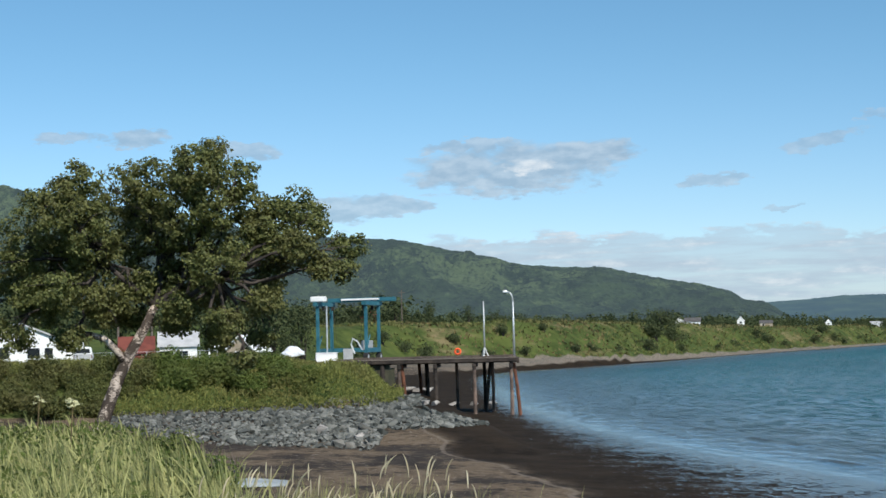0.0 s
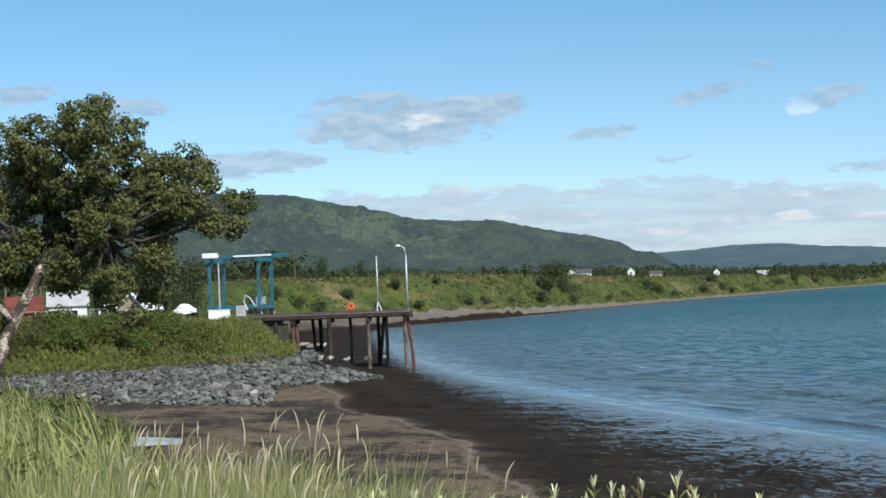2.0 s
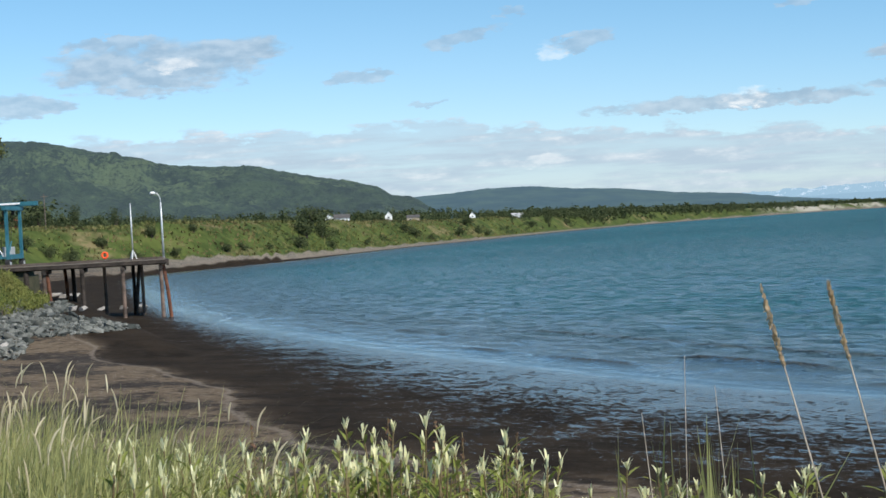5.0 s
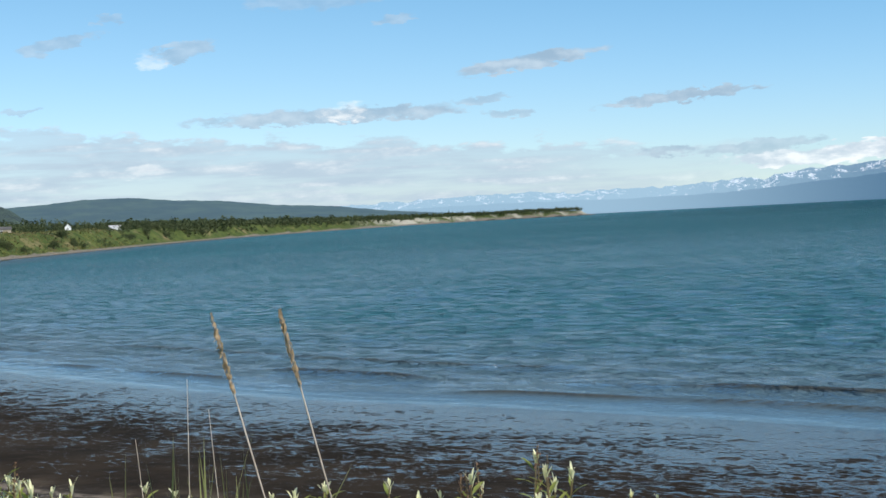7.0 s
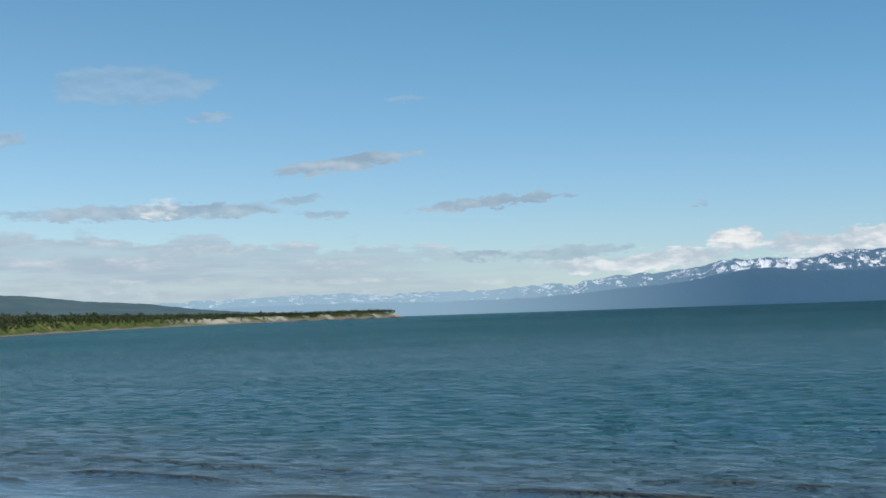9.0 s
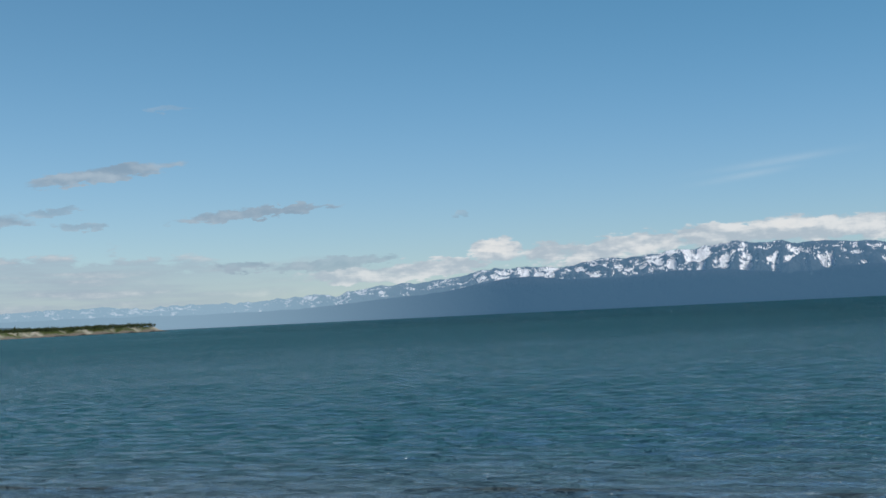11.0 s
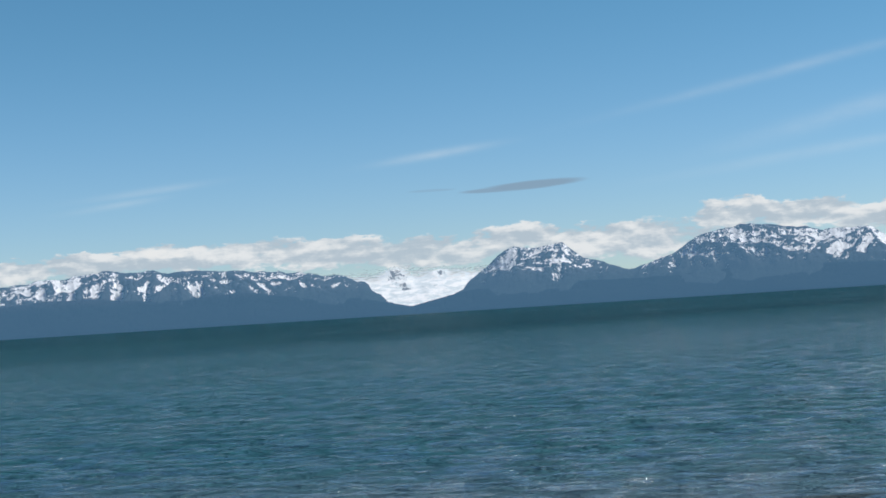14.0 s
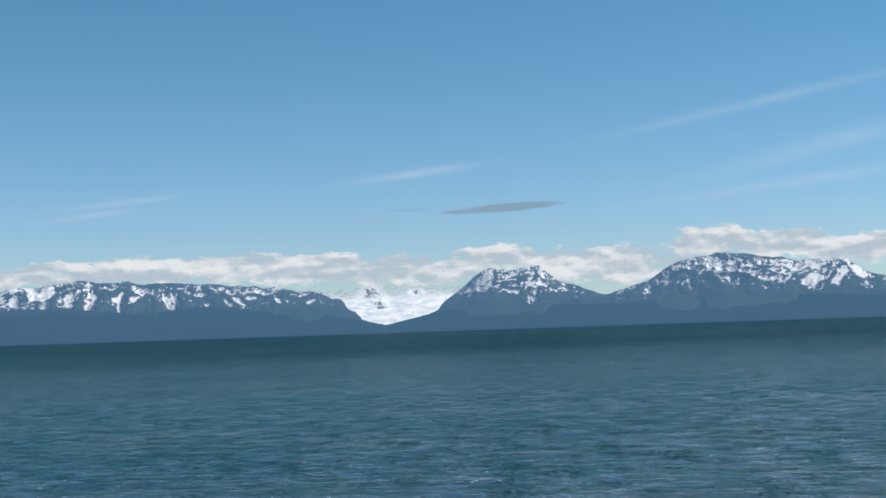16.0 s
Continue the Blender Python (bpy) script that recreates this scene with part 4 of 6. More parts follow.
STALK = plain("dry_stalk", (0.36, 0.29, 0.22), (0.54, 0.46, 0.37), 8.0, 0.6)
PLANT_LEAF = leafy("willow_leaf", (0.100, 0.135, 0.026), (0.350, 0.370, 0.105), (0.200, 0.225, 0.050), 2.0, 0.5)
SILVER_LEAF = leafy("silvery_young_leaf", (0.66, 0.64, 0.34), (0.92, 0.88, 0.58), (0.80, 0.76, 0.45), 2.0, 0.5)
PLANT_STEM = plain("plant_stem", (0.10, 0.075, 0.035), (0.20, 0.15, 0.07), 8.0, 0.7)
TIMBER = plain("creosoted_timber", (0.016, 0.013, 0.011), (0.060, 0.047, 0.038), 1.5, 0.85, bump=0.5)
WEATHERED = plain("weathered_plank", (0.075, 0.060, 0.048), (0.165, 0.140, 0.115), 1.3, 0.85, bump=0.4)
CURB = plain("old_curb_timber", (0.045, 0.036, 0.030), (0.115, 0.092, 0.074), 1.1, 0.85, bump=0.4)
RUST = plain("rusted_steel", (0.075, 0.033, 0.020), (0.190, 0.080, 0.046), 1.6, 0.8, 0.2, 0.4)
WORN_PILE = plain("worn_pile", (0.060, 0.046, 0.038), (0.190, 0.135, 0.105), 1.1, 0.85, bump=0.4)
GALV = plain("galvanised_steel", (0.42, 0.44, 0.45), (0.60, 0.62, 0.62), 2.5, 0.5, 0.6)
BLUE = plain("faded_blue_paint", (0.018, 0.095, 0.125), (0.040, 0.150, 0.185), 1.0, 0.5)
WHITE_PAINT = plain("white_paint", (0.68, 0.69, 0.68), (0.82, 0.82, 0.80), 0.8, 0.6)
GREY_PAINT = plain("grey_paint", (0.30, 0.31, 0.31), (0.42, 0.43, 0.42), 1.0, 0.6)
RED_ROOF = plain("red_roof_metal", (0.105, 0.030, 0.022), (0.175, 0.052, 0.036), 1.2, 0.55)
DARK_RED = plain("dark_red_boards", (0.11, 0.025, 0.018), (0.19, 0.045, 0.030), 1.2, 0.7)
ROOF = plain("dark_shingle", (0.055, 0.052, 0.050), (0.115, 0.110, 0.105), 2.0, 0.85)
PALE_ROOF = plain("pale_metal_roof", (0.34, 0.35, 0.35), (0.46, 0.46, 0.45), 0.8, 0.5)
TAN = plain("tan_boards", (0.29, 0.24, 0.17), (0.42, 0.36, 0.27), 1.2, 0.75)
ORANGE = plain("orange_ring", (0.80, 0.075, 0.020), (0.90, 0.120, 0.035), 4.0, 0.5)
TYRE = plain("tyre_rubber", (0.012, 0.012, 0.012), (0.030, 0.030, 0.030), 5.0, 0.8)
EARTH = plain("dark_earth", (0.035, 0.036, 0.020), (0.075, 0.070, 0.038), 0.6, 0.95)
CONCRETE = plain("concrete", (0.30, 0.29, 0.27), (0.42, 0.41, 0.38), 1.0, 0.9)
SLAB = plain("blue_grey_slab", (0.22, 0.25, 0.26), (0.36, 0.39, 0.39), 1.0, 0.8)
TARP = plain("white_tarpaulin", (0.66, 0.68, 0.70), (0.80, 0.81, 0.82), 0.8, 0.45)
GL = Mat("window_glass", 0.08, 0.0, 0.5)
GL.color((0.012, 0.015, 0.018))
GLASS = GL.m
S = Mat("riprap_stone", 0.85, 0.0, 0.35)
st = S.mix(S.each(), (0.042, 0.048, 0.042), (0.215, 0.215, 0.190))
st = S.mix(S.ramp(S.noise(1.6, 5, 0.72, vec=S.pos()), 0.42, 0.68, 0.0, 0.7), st, (0.044, 0.050, 0.044))
st = S.mix(S.ramp(S.noise(0.25, 3), 0.55, 0.7, 0.0, 0.5), st, (0.27, 0.235, 0.19))
S.color(st)
S.bump(S.noise(9.0, 5, 0.7), 0.5, 0.05)
STONE = S.m
S2 = Mat("loose_riprap_stone", 0.85, 0.0, 0.35)
st = S2.mix(S2.island(), (0.034, 0.039, 0.034), (0.195, 0.197, 0.174))
st = S2.mix(S2.ramp(S2.noise(1.6, 5, 0.72), 0.42, 0.68, 0.0, 0.7), st, (0.044, 0.050, 0.044))
S2.color(st)
S2.bump(S2.noise(9.0, 5, 0.7), 0.5, 0.05)
STONE_LOOSE = S2.m
PALE_STONE = plain("pale_stone", (0.21, 0.195, 0.175), (0.36, 0.335, 0.30), 1.5, 0.85, bump=0.5)

# ---------------------------------------------------------------- pier
DECK = 5.82
pier = thing("pier", (-8.0, 159.0, 0.8), "old dark timber pier on rusty piles over the beach", "pier")
px, py, pz = 8.0, -159.0, -0.8


def pier_part(name, bm, mat, label=""):
    bmesh.ops.translate(bm, verts=bm.verts, vec=(px, py, pz))
    return part(name, bm, mat, pier, label)


pier_part("fascia_beam", box(-18.6, 0.35, 154.86, 155.16, DECK - 0.40, DECK - 0.12), TIMBER)
pier_part("fascia_beam", box(-18.6, 0.35, 163.0, 163.3, DECK - 0.62, DECK - 0.12), TIMBER)
for sy in (157.0, 159.1, 161.2):
    pier_part("stringer", box(-18.0, 0.5, sy - 0.12, sy + 0.12, DECK - 0.52, DECK - 0.1), TIMBER)
pier_part("curb_rail", box(-17.4, 0.34, 154.9, 155.15, DECK + 0.03, DECK + 0.15), CURB, "weathered curb rail along the deck edge")
pier_part("curb_rail", box(-17.4, 0.34, 162.95, 163.2, DECK + 0.03, DECK + 0.2), CURB)
pier_part("end_beam", box(0.36, 0.60, 154.86, 163.3, DECK - 0.62, DECK - 0.05), TIMBER)
plank = None
for i in range(61):
    if plank is None:
        plank = pier_part("plank", box(-0.148, 0.148, 154.82, 163.32, DECK - 0.075, DECK), WEATHERED)
        plank.location.x = -18.35
    else:
        ob = new("plank", plank.data)
        ob.parent = pier
        ob.location = (-18.35 + 0.308 * i, 0, rng.normal() * 0.006)
FRONT, BACK = 155.35, 162.8


def pile(xt, xf, y, rad, mat, label=""):
    zf = ground_z(xf, y) - 0.5
    pier_part("post", tube([(xt, y, DECK - 0.55), ((xt + xf) / 2 + 0.03, y, (DECK + zf) / 2), (xf, y, zf)], [rad * 0.84, rad * 0.87, rad * 0.9], 12), mat, label)


pile(-0.25, -0.2, FRONT, 0.21, WORN_PILE)
pile(0.05, 0.62, FRONT + 0.2, 0.2, RUST, "rusty raking steel pile")
pile(-3.95, -3.9, FRONT, 0.22, WORN_PILE)
pile(-7.85, -7.8, FRONT, 0.24, TIMBER)
pile(-11.5, -11.4, FRONT, 0.22, WORN_PILE)
pile(-11.25, -10.95, FRONT + 0.35, 0.22, RUST, "rusty steel pile")
pile(-13.15, -13.15, FRONT, 0.3, TIMBER)
pile(-15.0, -15.0, FRONT, 0.24, TIMBER)
pile(-2.2, -2.15, BACK, 0.2, WORN_PILE)
pile(-3.05, -3.0, BACK, 0.22, TIMBER)
pile(-2.4, -2.98, BACK - 0.4, 0.2, TIMBER)
pile(-5.95, -5.9, BACK, 0.2, WORN_PILE)
pile(-9.1, -9.05, BACK, 0.25, TIMBER)
pile(-9.9, -9.7, BACK, 0.2, RUST)
pile(-15.4, -15.4, BACK, 0.24, TIMBER)
for cx in (-0.2, -3.9, -7.8, -11.4, -15.0):
    pier_part("pile_cap", box(cx - 0.18, cx + 0.18, 154.95, 163.2, DECK - 0.95, DECK - 0.62), TIMBER)

ring = thing("life_ring", (-5.55, 155.6, DECK), "orange-red life ring on a short post on the pier", "life ring")
bm = bmesh.new()
bmesh.ops.create_cone(bm, segments=8, radius1=0.05, radius2=0.05, depth=1.0, cap_ends=True, matrix=Matrix.Translation((0, 0.12, 0.5)))
part("post", bm, WEATHERED, ring)
bm = bmesh.new()
seg, ssg = 24, 8
vs = [[bm.verts.new(((0.27 + 0.09 * math.cos(2 * math.pi * j / ssg)) * math.cos(2 * math.pi * i / seg), 0.075 * math.sin(2 * math.pi * j / ssg),
                     0.68 + (0.27 + 0.09 * math.cos(2 * math.pi * j / ssg)) * math.sin(2 * math.pi * i / seg))) for j in range(ssg)] for i in range(seg)]
for i in range(seg):
    for j in range(ssg):
        bm.faces.new((vs[i][j], vs[(i + 1) % seg][j], vs[(i + 1) % seg][(j + 1) % ssg], vs[i][(j + 1) % ssg]))
part("ring", bm, ORANGE, ring, "orange-red ring", True)

lamp = thing("street_lamp", (0.12, 157.2, DECK), "tall galvanised lamp post with one curved arm on the pier", "lamp post")
part("base_plate", box(-0.2, 0.2, -0.2, 0.2, 0.0, 0.05), GALV, lamp)
part("pole", tube([(0, 0, 0.05), (0, 0, 3.0), (0, 0, 5.7)], [0.12, 0.1, 0.085], 12), GALV, lamp, smooth_faces=True)
part("arm", tube([(0, 0, 5.65), (-0.03, 0, 6.0), (-0.14, 0, 6.33), (-0.36, 0, 6.55), (-0.55, 0, 6.6)], 0.06, 10), GALV, lamp, smooth_faces=True)
head = part("lamp_head", tube([(-0.5, 0, 6.6), (-0.62, 0, 6.63), (-0.9, 0, 6.6), (-1.02, 0, 6.56)], [0.07, 0.14, 0.15, 0.05], 10), WHITE_PAINT, lamp, smooth_faces=True)
part("lens", tube([(-0.66, 0, 6.52), (-0.92, 0, 6.5)], [0.1, 0.1], 8), GLASS, head)

mast = thing("mast", (-2.9, 158.8, DECK), "slim white mast on a splayed foot on the pier", "mast")
part("pole", tube([(0, 0, 0.4), (0, 0, 5.75)], [0.09, 0.06], 10), GALV, mast, smooth_faces=True)
for k in range(3):
    a = 2 * math.pi * k / 3 + 0.3
    part("brace", tube([(0, 0, 1.1), (0.42 * math.cos(a), 0.42 * math.sin(a), 0.02)], 0.05, 8), WHITE_PAINT, mast)

# ---------------------------------------------------------------- boat hoist
lx, ly = at(-6.05, 168.0)
lift = thing("boat_hoist", (lx, ly, 5.56), "blue steel travelling boat hoist on rubber wheels", "boat hoist", turn=-13)
pad = thing("hoist_pad", (lx, ly, 4.2), "worn concrete pad under the boat hoist", "concrete pad", turn=-13)
part("slab", box(-4.6, 3.9, -6.5, 6.5, 1.05, 1.355, bevel=0.03), CONCRETE, pad)
part("earth_fill", box(-4.2, 3.4, -4.6, 6.0, -2.5, 1.046, bevel=0.5), EARTH, pad, "dark earth fill under the slab")
HW, HL, HH = 2.72, 2.2, 6.35
for sx in (-1, 1):
    for sy in (-1, 1):
        part("leg", box(sx * HW - 0.16, sx * HW + 0.16, sy * HL - 0.16, sy * HL + 0.16, 0.85, HH - 0.3, bevel=0.03), BLUE, lift)
        wheel = part("wheel", tube([(sx * HW - 0.22, sy * HL, 0.52), (sx * HW + 0.22, sy * HL, 0.52)], 0.5, 18), TYRE, lift)
        part("rim", tube([(sx * HW - 0.24, sy * HL, 0.52), (sx * HW + 0.24, sy * HL, 0.52)], 0.26, 12), GREY_PAINT, wheel)
    part("top_beam", box(sx * HW - 0.24, sx * HW + 0.24, -HL - 0.7, HL + 0.7, HH - 0.3, HH + 0.15, bevel=0.03), BLUE, lift)
    part("lower_beam", box(sx * HW - 0.18, sx * HW + 0.18, -HL, HL, 1.0, 1.5, bevel=0.03), BLUE, lift)
    part("side_brace", tube([(sx * HW, -HL, 1.2), (sx * HW, -HL + 1.3, HH * 0.45)], 0.08, 8), BLUE, lift)
    for sy in (-1.6, 1.4):
        part("hoist_cable", tube([(sx * (HW - 0.45), sy, HH - 0.3), (sx * (HW - 0.9), sy, 2.1)], 0.02, 6), TIMBER, lift)
        part("hoist_block", box(sx * (HW - 0.45) - 0.14, sx * (HW - 0.45) + 0.14, sy - 0.12, sy + 0.12, HH - 0.75, HH - 0.3, bevel=0.02), TIMBER, lift)
part("cross_beam", box(-HW - 0.3, HW + 2.0, HL - 0.3, HL + 0.25, HH + 0.16, HH + 0.62, bevel=0.03), BLUE, lift)
part("walkway", box(-HW + 1.3, HW + 0.2, HL - 0.42, HL - 0.31, HH + 0.36, HH + 0.54), WHITE_PAINT, lift, "white board with worn paint")
part("winch_cover", box(-HW - 0.55, -HW + 1.0, -HL - 0.75, -HL + 0.3, HH + 0.16, HH + 0.75, bevel=0.08), WHITE_PAINT, lift, "white rounded winch cover")
part("sill_beam", box(-HW, HW, HL - 0.15, HL + 0.15, 1.05, 1.5), BLUE, lift)
part("engine_box", box(HW - 0.9, HW - 0.25, -1.2, 0.9, 1.26, 2.3, bevel=0.05), GREY_PAINT, lift)
part("control_post", tube([(-HW + 1.0, -HL + 0.1, 0.0), (-HW + 1.0, -HL + 0.1, HH - 0.3)], 0.09, 8), GALV, lift)
part("hose", tube([(HW - 0.4, -HL - 0.2, 1.3), (HW - 0.9, -HL - 0.3, 2.2), (HW - 1.4, -HL - 0.3, 2.5), (HW - 1.6, -HL - 0.3, 1.9), (HW - 1.2, -HL - 0.3, 0.9)], 0.09, 8), GALV, lift)

spot = lift.matrix_world @ Vector((-0.9, -4.6, 0.0))
cab = thing("storage_box", tuple(spot), "low white storage box beside the boat hoist", "storage box")
part("body", box(-1.1, 1.1, -0.5, 0.5, 0.0, 1.0, bevel=0.05), WHITE_PAINT, cab)
part("lid", box(-1.15, 1.15, -0.55, 0.55, 1.004, 1.1, bevel=0.02), WHITE_PAINT, cab)
spot = lift.matrix_world @ Vector((1.5, -4.6, 0.0))
cab = thing("switch_cabinet", tuple(spot), "grey steel switch cabinet near the boat hoist", "cabinet")
part("body", box(-0.5, 0.5, -0.3, 0.3, 0.0, 1.45, bevel=0.03), GREY_PAINT, cab)
part("door", box(-0.43, 0.43, -0.33, -0.304, 0.2, 1.35), GREY_PAINT, cab)

# ---------------------------------------------------------------- the leaning birch
TD = 47.0
tx, ty = at(-15.2, TD)
tree = thing("leaning_birch", (tx, ty, ground_z(tx, ty)), "broad leaning birch with pale peeling bark and dark green leaves", "tree")
tr = np.random.default_rng(11)
KM = 1 / 57.0


def crown_point(u, v, depth=0.0):
    """Metres from the foot of the trunk: across, depth, up."""
    return Vector(((u - 172) * KM, depth, (776 - v) * KM * 0.985))


trunk_pts = [crown_point(163, 792), crown_point(172, 770), crown_point(185, 725), crown_point(205, 670, 0.05), crown_point(226, 625, 0.1), crown_point(250, 585, 0.1), crown_point(268, 545, 0.15)]
part("trunk", tube(trunk_pts, [0.29, 0.235, 0.20, 0.18, 0.165, 0.14, 0.115], 14), BARK, tree, "pale peeling trunk", True)
part("broken_limb", tube([crown_point(216, 643, 0.1), crown_point(208, 622, -0.2), crown_point(190, 600, -0.4), crown_point(165, 592, -0.5), crown_point(148, 588, -0.5)], [0.13, 0.11, 0.1, 0.085, 0.03], 8), BARK, tree, "bare broken limb", True)
LOBES = [(352, 318, 58), (268, 342, 54), (205, 350, 62), (120, 385, 62), (60, 440, 58), (140, 465, 72), (225, 430, 76), (318, 395, 72), (412, 335, 48), (495, 372, 46), (455, 415, 62), (535, 405, 40),
         (588, 448, 34), (385, 480, 60), (295, 505, 58), (185, 535, 58), (75, 530, 62), (8, 480, 56), (445, 505, 44), (555, 490, 30), (40, 590, 38), (400, 575, 34), (-50, 470, 60), (-60, 560, 50), (350, 350, 50), (585, 490, 26), (440, 600, 26), (470, 440, 42), (522, 452, 34), (425, 640, 22), (300, 455, 52), (250, 385, 50), (425, 455, 50), (485, 465, 40), (100, 450, 52), (170, 400, 52), (360, 430, 50), (140, 600, 34), (430, 540, 40), (120, 520, 58), (60, 500, 56), (360, 600, 34), (180, 440, 56), (380, 380, 50), (300, 320, 46), (430, 380, 50), (150, 340, 44), (470, 545, 34), (365, 278, 26), (240, 510, 40), (318, 550, 36), (205, 505, 36), (228, 560, 32), (300, 578, 28), (180, 555, 38), (268, 500, 34), (345, 520, 40)]
lobes, fork = [], crown_point(268, 545, 0.15)
forks = [(crown_point(330, 470, 0.3), 0.11), (crown_point(190, 470, -0.4), 0.11), (crown_point(270, 450, 0.6), 0.1), (crown_point(380, 500, -0.3), 0.1)]
limb_bm = []
for q, rad in forks:
    mid = (fork + q) / 2 + Vector((0.1, 0.1, -0.12))
    part("main_limb", tube([fork, mid, q], [0.10, rad * 0.72, rad * 0.62], 10), LIMB, tree, "dark forked limb", True)
for u, v, rad in LOBES:
    dep = float(tr.uniform(-1.7, 1.9))
    if abs(u - 270) < 75 and v > 420 and rad > 40:
        # open heart of the crown: the limbs show before the leaves
        dep = 0.7 + 0.35 * abs(dep)
    c = crown_point(u, v, dep)
    lobes.append((c.x, c.y, c.z, rad * KM * 0.92, rad * KM * 0.78))
    start, r0 = min(forks, key=lambda f: (f[0] - c).length)
    m1 = start.lerp(c, 0.4) + Vector(tr.normal(size=3) * 0.2) + Vector((0, 0, -0.1))
    m2 = start.lerp(c, 0.75) + Vector(tr.normal(size=3) * 0.15)
    limb_bm.append(tube([start, m1, m2, c], [r0 * 0.62, 0.05, 0.034, 0.012], 6))
    for _ in range(5):
        tipd = Vector(tr.normal(size=3)).normalized() * rad * KM * 0.85
        limb_bm.append(tube([m2, m2.lerp(c + tipd, 0.5) + Vector(tr.normal(size=3) * 0.06), c + tipd], [0.026, 0.015, 0.006], 5))
for bm in limb_bm:
    part("limb", bm, LIMB, tree, smooth_faces=True)
pts, faces_out = [], []
for x, y, z, rx, rz in lobes:
    # twig clusters, then leaves round each twig
    nt = int(54 * rx * rz) + 14
    d = unit(tr.normal(size=(nt, 3)))
    tw = np.array([x, y, z]) + d * (0.45 + 0.58 * tr.random((nt, 1))) * np.array([rx, rx, rz])
    for t, out in zip(tw, d):
        k = int(tr.integers(30, 60))
        q = unit(tr.normal(size=(k, 3))) * tr.random((k, 1)) ** 0.5
        pts.append(t + q * np.array([0.27, 0.27, 0.19]))
        faces_out.append(1.1 * q + 0.55 * out + np.array([0, 0, 0.35]) + 0.65 * tr.normal(size=(k, 3)))
pts, faces_out = np.concatenate(pts), np.concatenate(faces_out)
part("crown", leaf_mesh("crown", pts, tr.uniform(0.07, 0.15, len(pts)), LEAF, tr, 0.62, face=faces_out), LEAF, tree, "dense small dark green leaves")

# ---------------------------------------------------------------- shrubs and trees
vr = np.random.default_rng(23)


def shrub_meshes(tag, mat, leaf, count, tall=1.0, wide=1.0, blobs=7, up=0.3):
    out = []
    for k in range(4):
        lob = []
        for _ in range(blobs):
            a, q = vr.uniform(0, 6.28), vr.uniform(0, 0.62) * wide
            s = vr.uniform(0.28, 0.48)
            lob.append((q * math.cos(a), q * math.sin(a), vr.uniform(0.3, 0.78) * tall, s * wide, s * tall * 0.85))
        p, turned = in_lobes(vr, lob, count / (0.15 * blobs), 0.3)
        p, turned = p[p[:, 2] > 0.0], turned[p[:, 2] > 0.0]
        stem = bmesh.new()
        for x, y, z, *_ in lob[:5]:
            tube([(0.06 * x, 0.06 * y, -0.1), (0.4 * x, 0.4 * y, z * 0.5), (x, y, z)], [0.035, 0.022, 0.008], 5, stem)
        me = bpy.data.meshes.new("stems")
        stem.to_mesh(me)
        stem.free()
        me.materials.append(LIMB)
        out.append((leaf_mesh("leaves", p, vr.uniform(0.7, 1.3, len(p)) * leaf, mat, vr, 0.55, up, face=turned), me))
    return out


def place_shrub(meshes, x, y, size, label, name="shrub", category="shrub", group="", sink=0.1, high=None):
    ob = thing(name, (x, y, ground_z(x, y) - sink * size), label, category, group, turn=float(vr.uniform(0, 360)))
    ob.scale = (size, size, high or size)
    leaves, stems = meshes[int(vr.integers(len(meshes)))]
    part("foliage", leaves, None, ob)
    part("stems", stems, None, ob)
    return ob


NEAR_SHRUB = shrub_meshes("near", SHRUB_LEAF, 0.085, 3600)
BROWN_SHRUB = shrub_meshes("brown", BROWN_LEAF, 0.09, 2600)
FAR_SHRUB = shrub_meshes("far", FAR_LEAF, 0.10, 1300)
TALL_TREE = shrub_meshes("tall", FAR_LEAF, 0.075, 1500, tall=1.25, wide=0.62, blobs=10)

# brownish bushes between the near bank and the yard
for i in range(46):
    x = -49 + 21.5 * vr.random()
    y = float(np.interp(x, [-60, -36, -24], [98, 115, 121])) + vr.uniform(-1.0, 11.0)
    place_shrub(BROWN_SHRUB, x, y, float(vr.uniform(1.6, 2.7)), "brownish green bush on the bank below the yard", group="bushes below the yard", sink=0.2)
# green shrubs along the crown of the mound
for i in range(34):
    x = -29 + 13.0 * (i + vr.random()) / 34
    y = float(np.interp(x, [-27, -17, -13, -11], [123, 125, 126, 131])) + vr.uniform(0, 7)
    place_shrub(NEAR_SHRUB, x, y, float(vr.uniform(1.1, 2.3)) * (0.7 if x > -19 else 1.2), "leafy green shrub on the grassy mound", group="shrubs on the mound", sink=0.25)
# small yellow-green shrub on the near bank
for sa, sd, ss in ((-12.6, 26, 0.9), (-13.1, 28, 0.8), (-12.0, 20, 0.75)):
    x, y = at(sa, sd)
    place_shrub(NEAR_SHRUB, x, y, ss, "low yellow-green shrub in tall grass", group="low shrubs in the grass")


def veg_patch(name, n, xr, yr, keep, size, mat, label, up, aspect, lift_max, seed):
    r = np.random.default_rng(seed)
    x, y = r.uniform(*xr, n), r.uniform(*yr, n)
    ok = keep(x, y)
    x, y = x[ok], y[ok]
    z = land(x, y)[0] + r.random(len(x)) * lift_max * (0.35 + fbm(x / 2.2, y / 2.2, 3, seed))
    c = np.stack([x, y, z], -1)
    ob = new(name, leaf_mesh(name, c, r.uniform(0.6, 1.4, len(c)) * size, mat, r, aspect, up))
    return tagged(ob, label, "plants", kind="stuff")


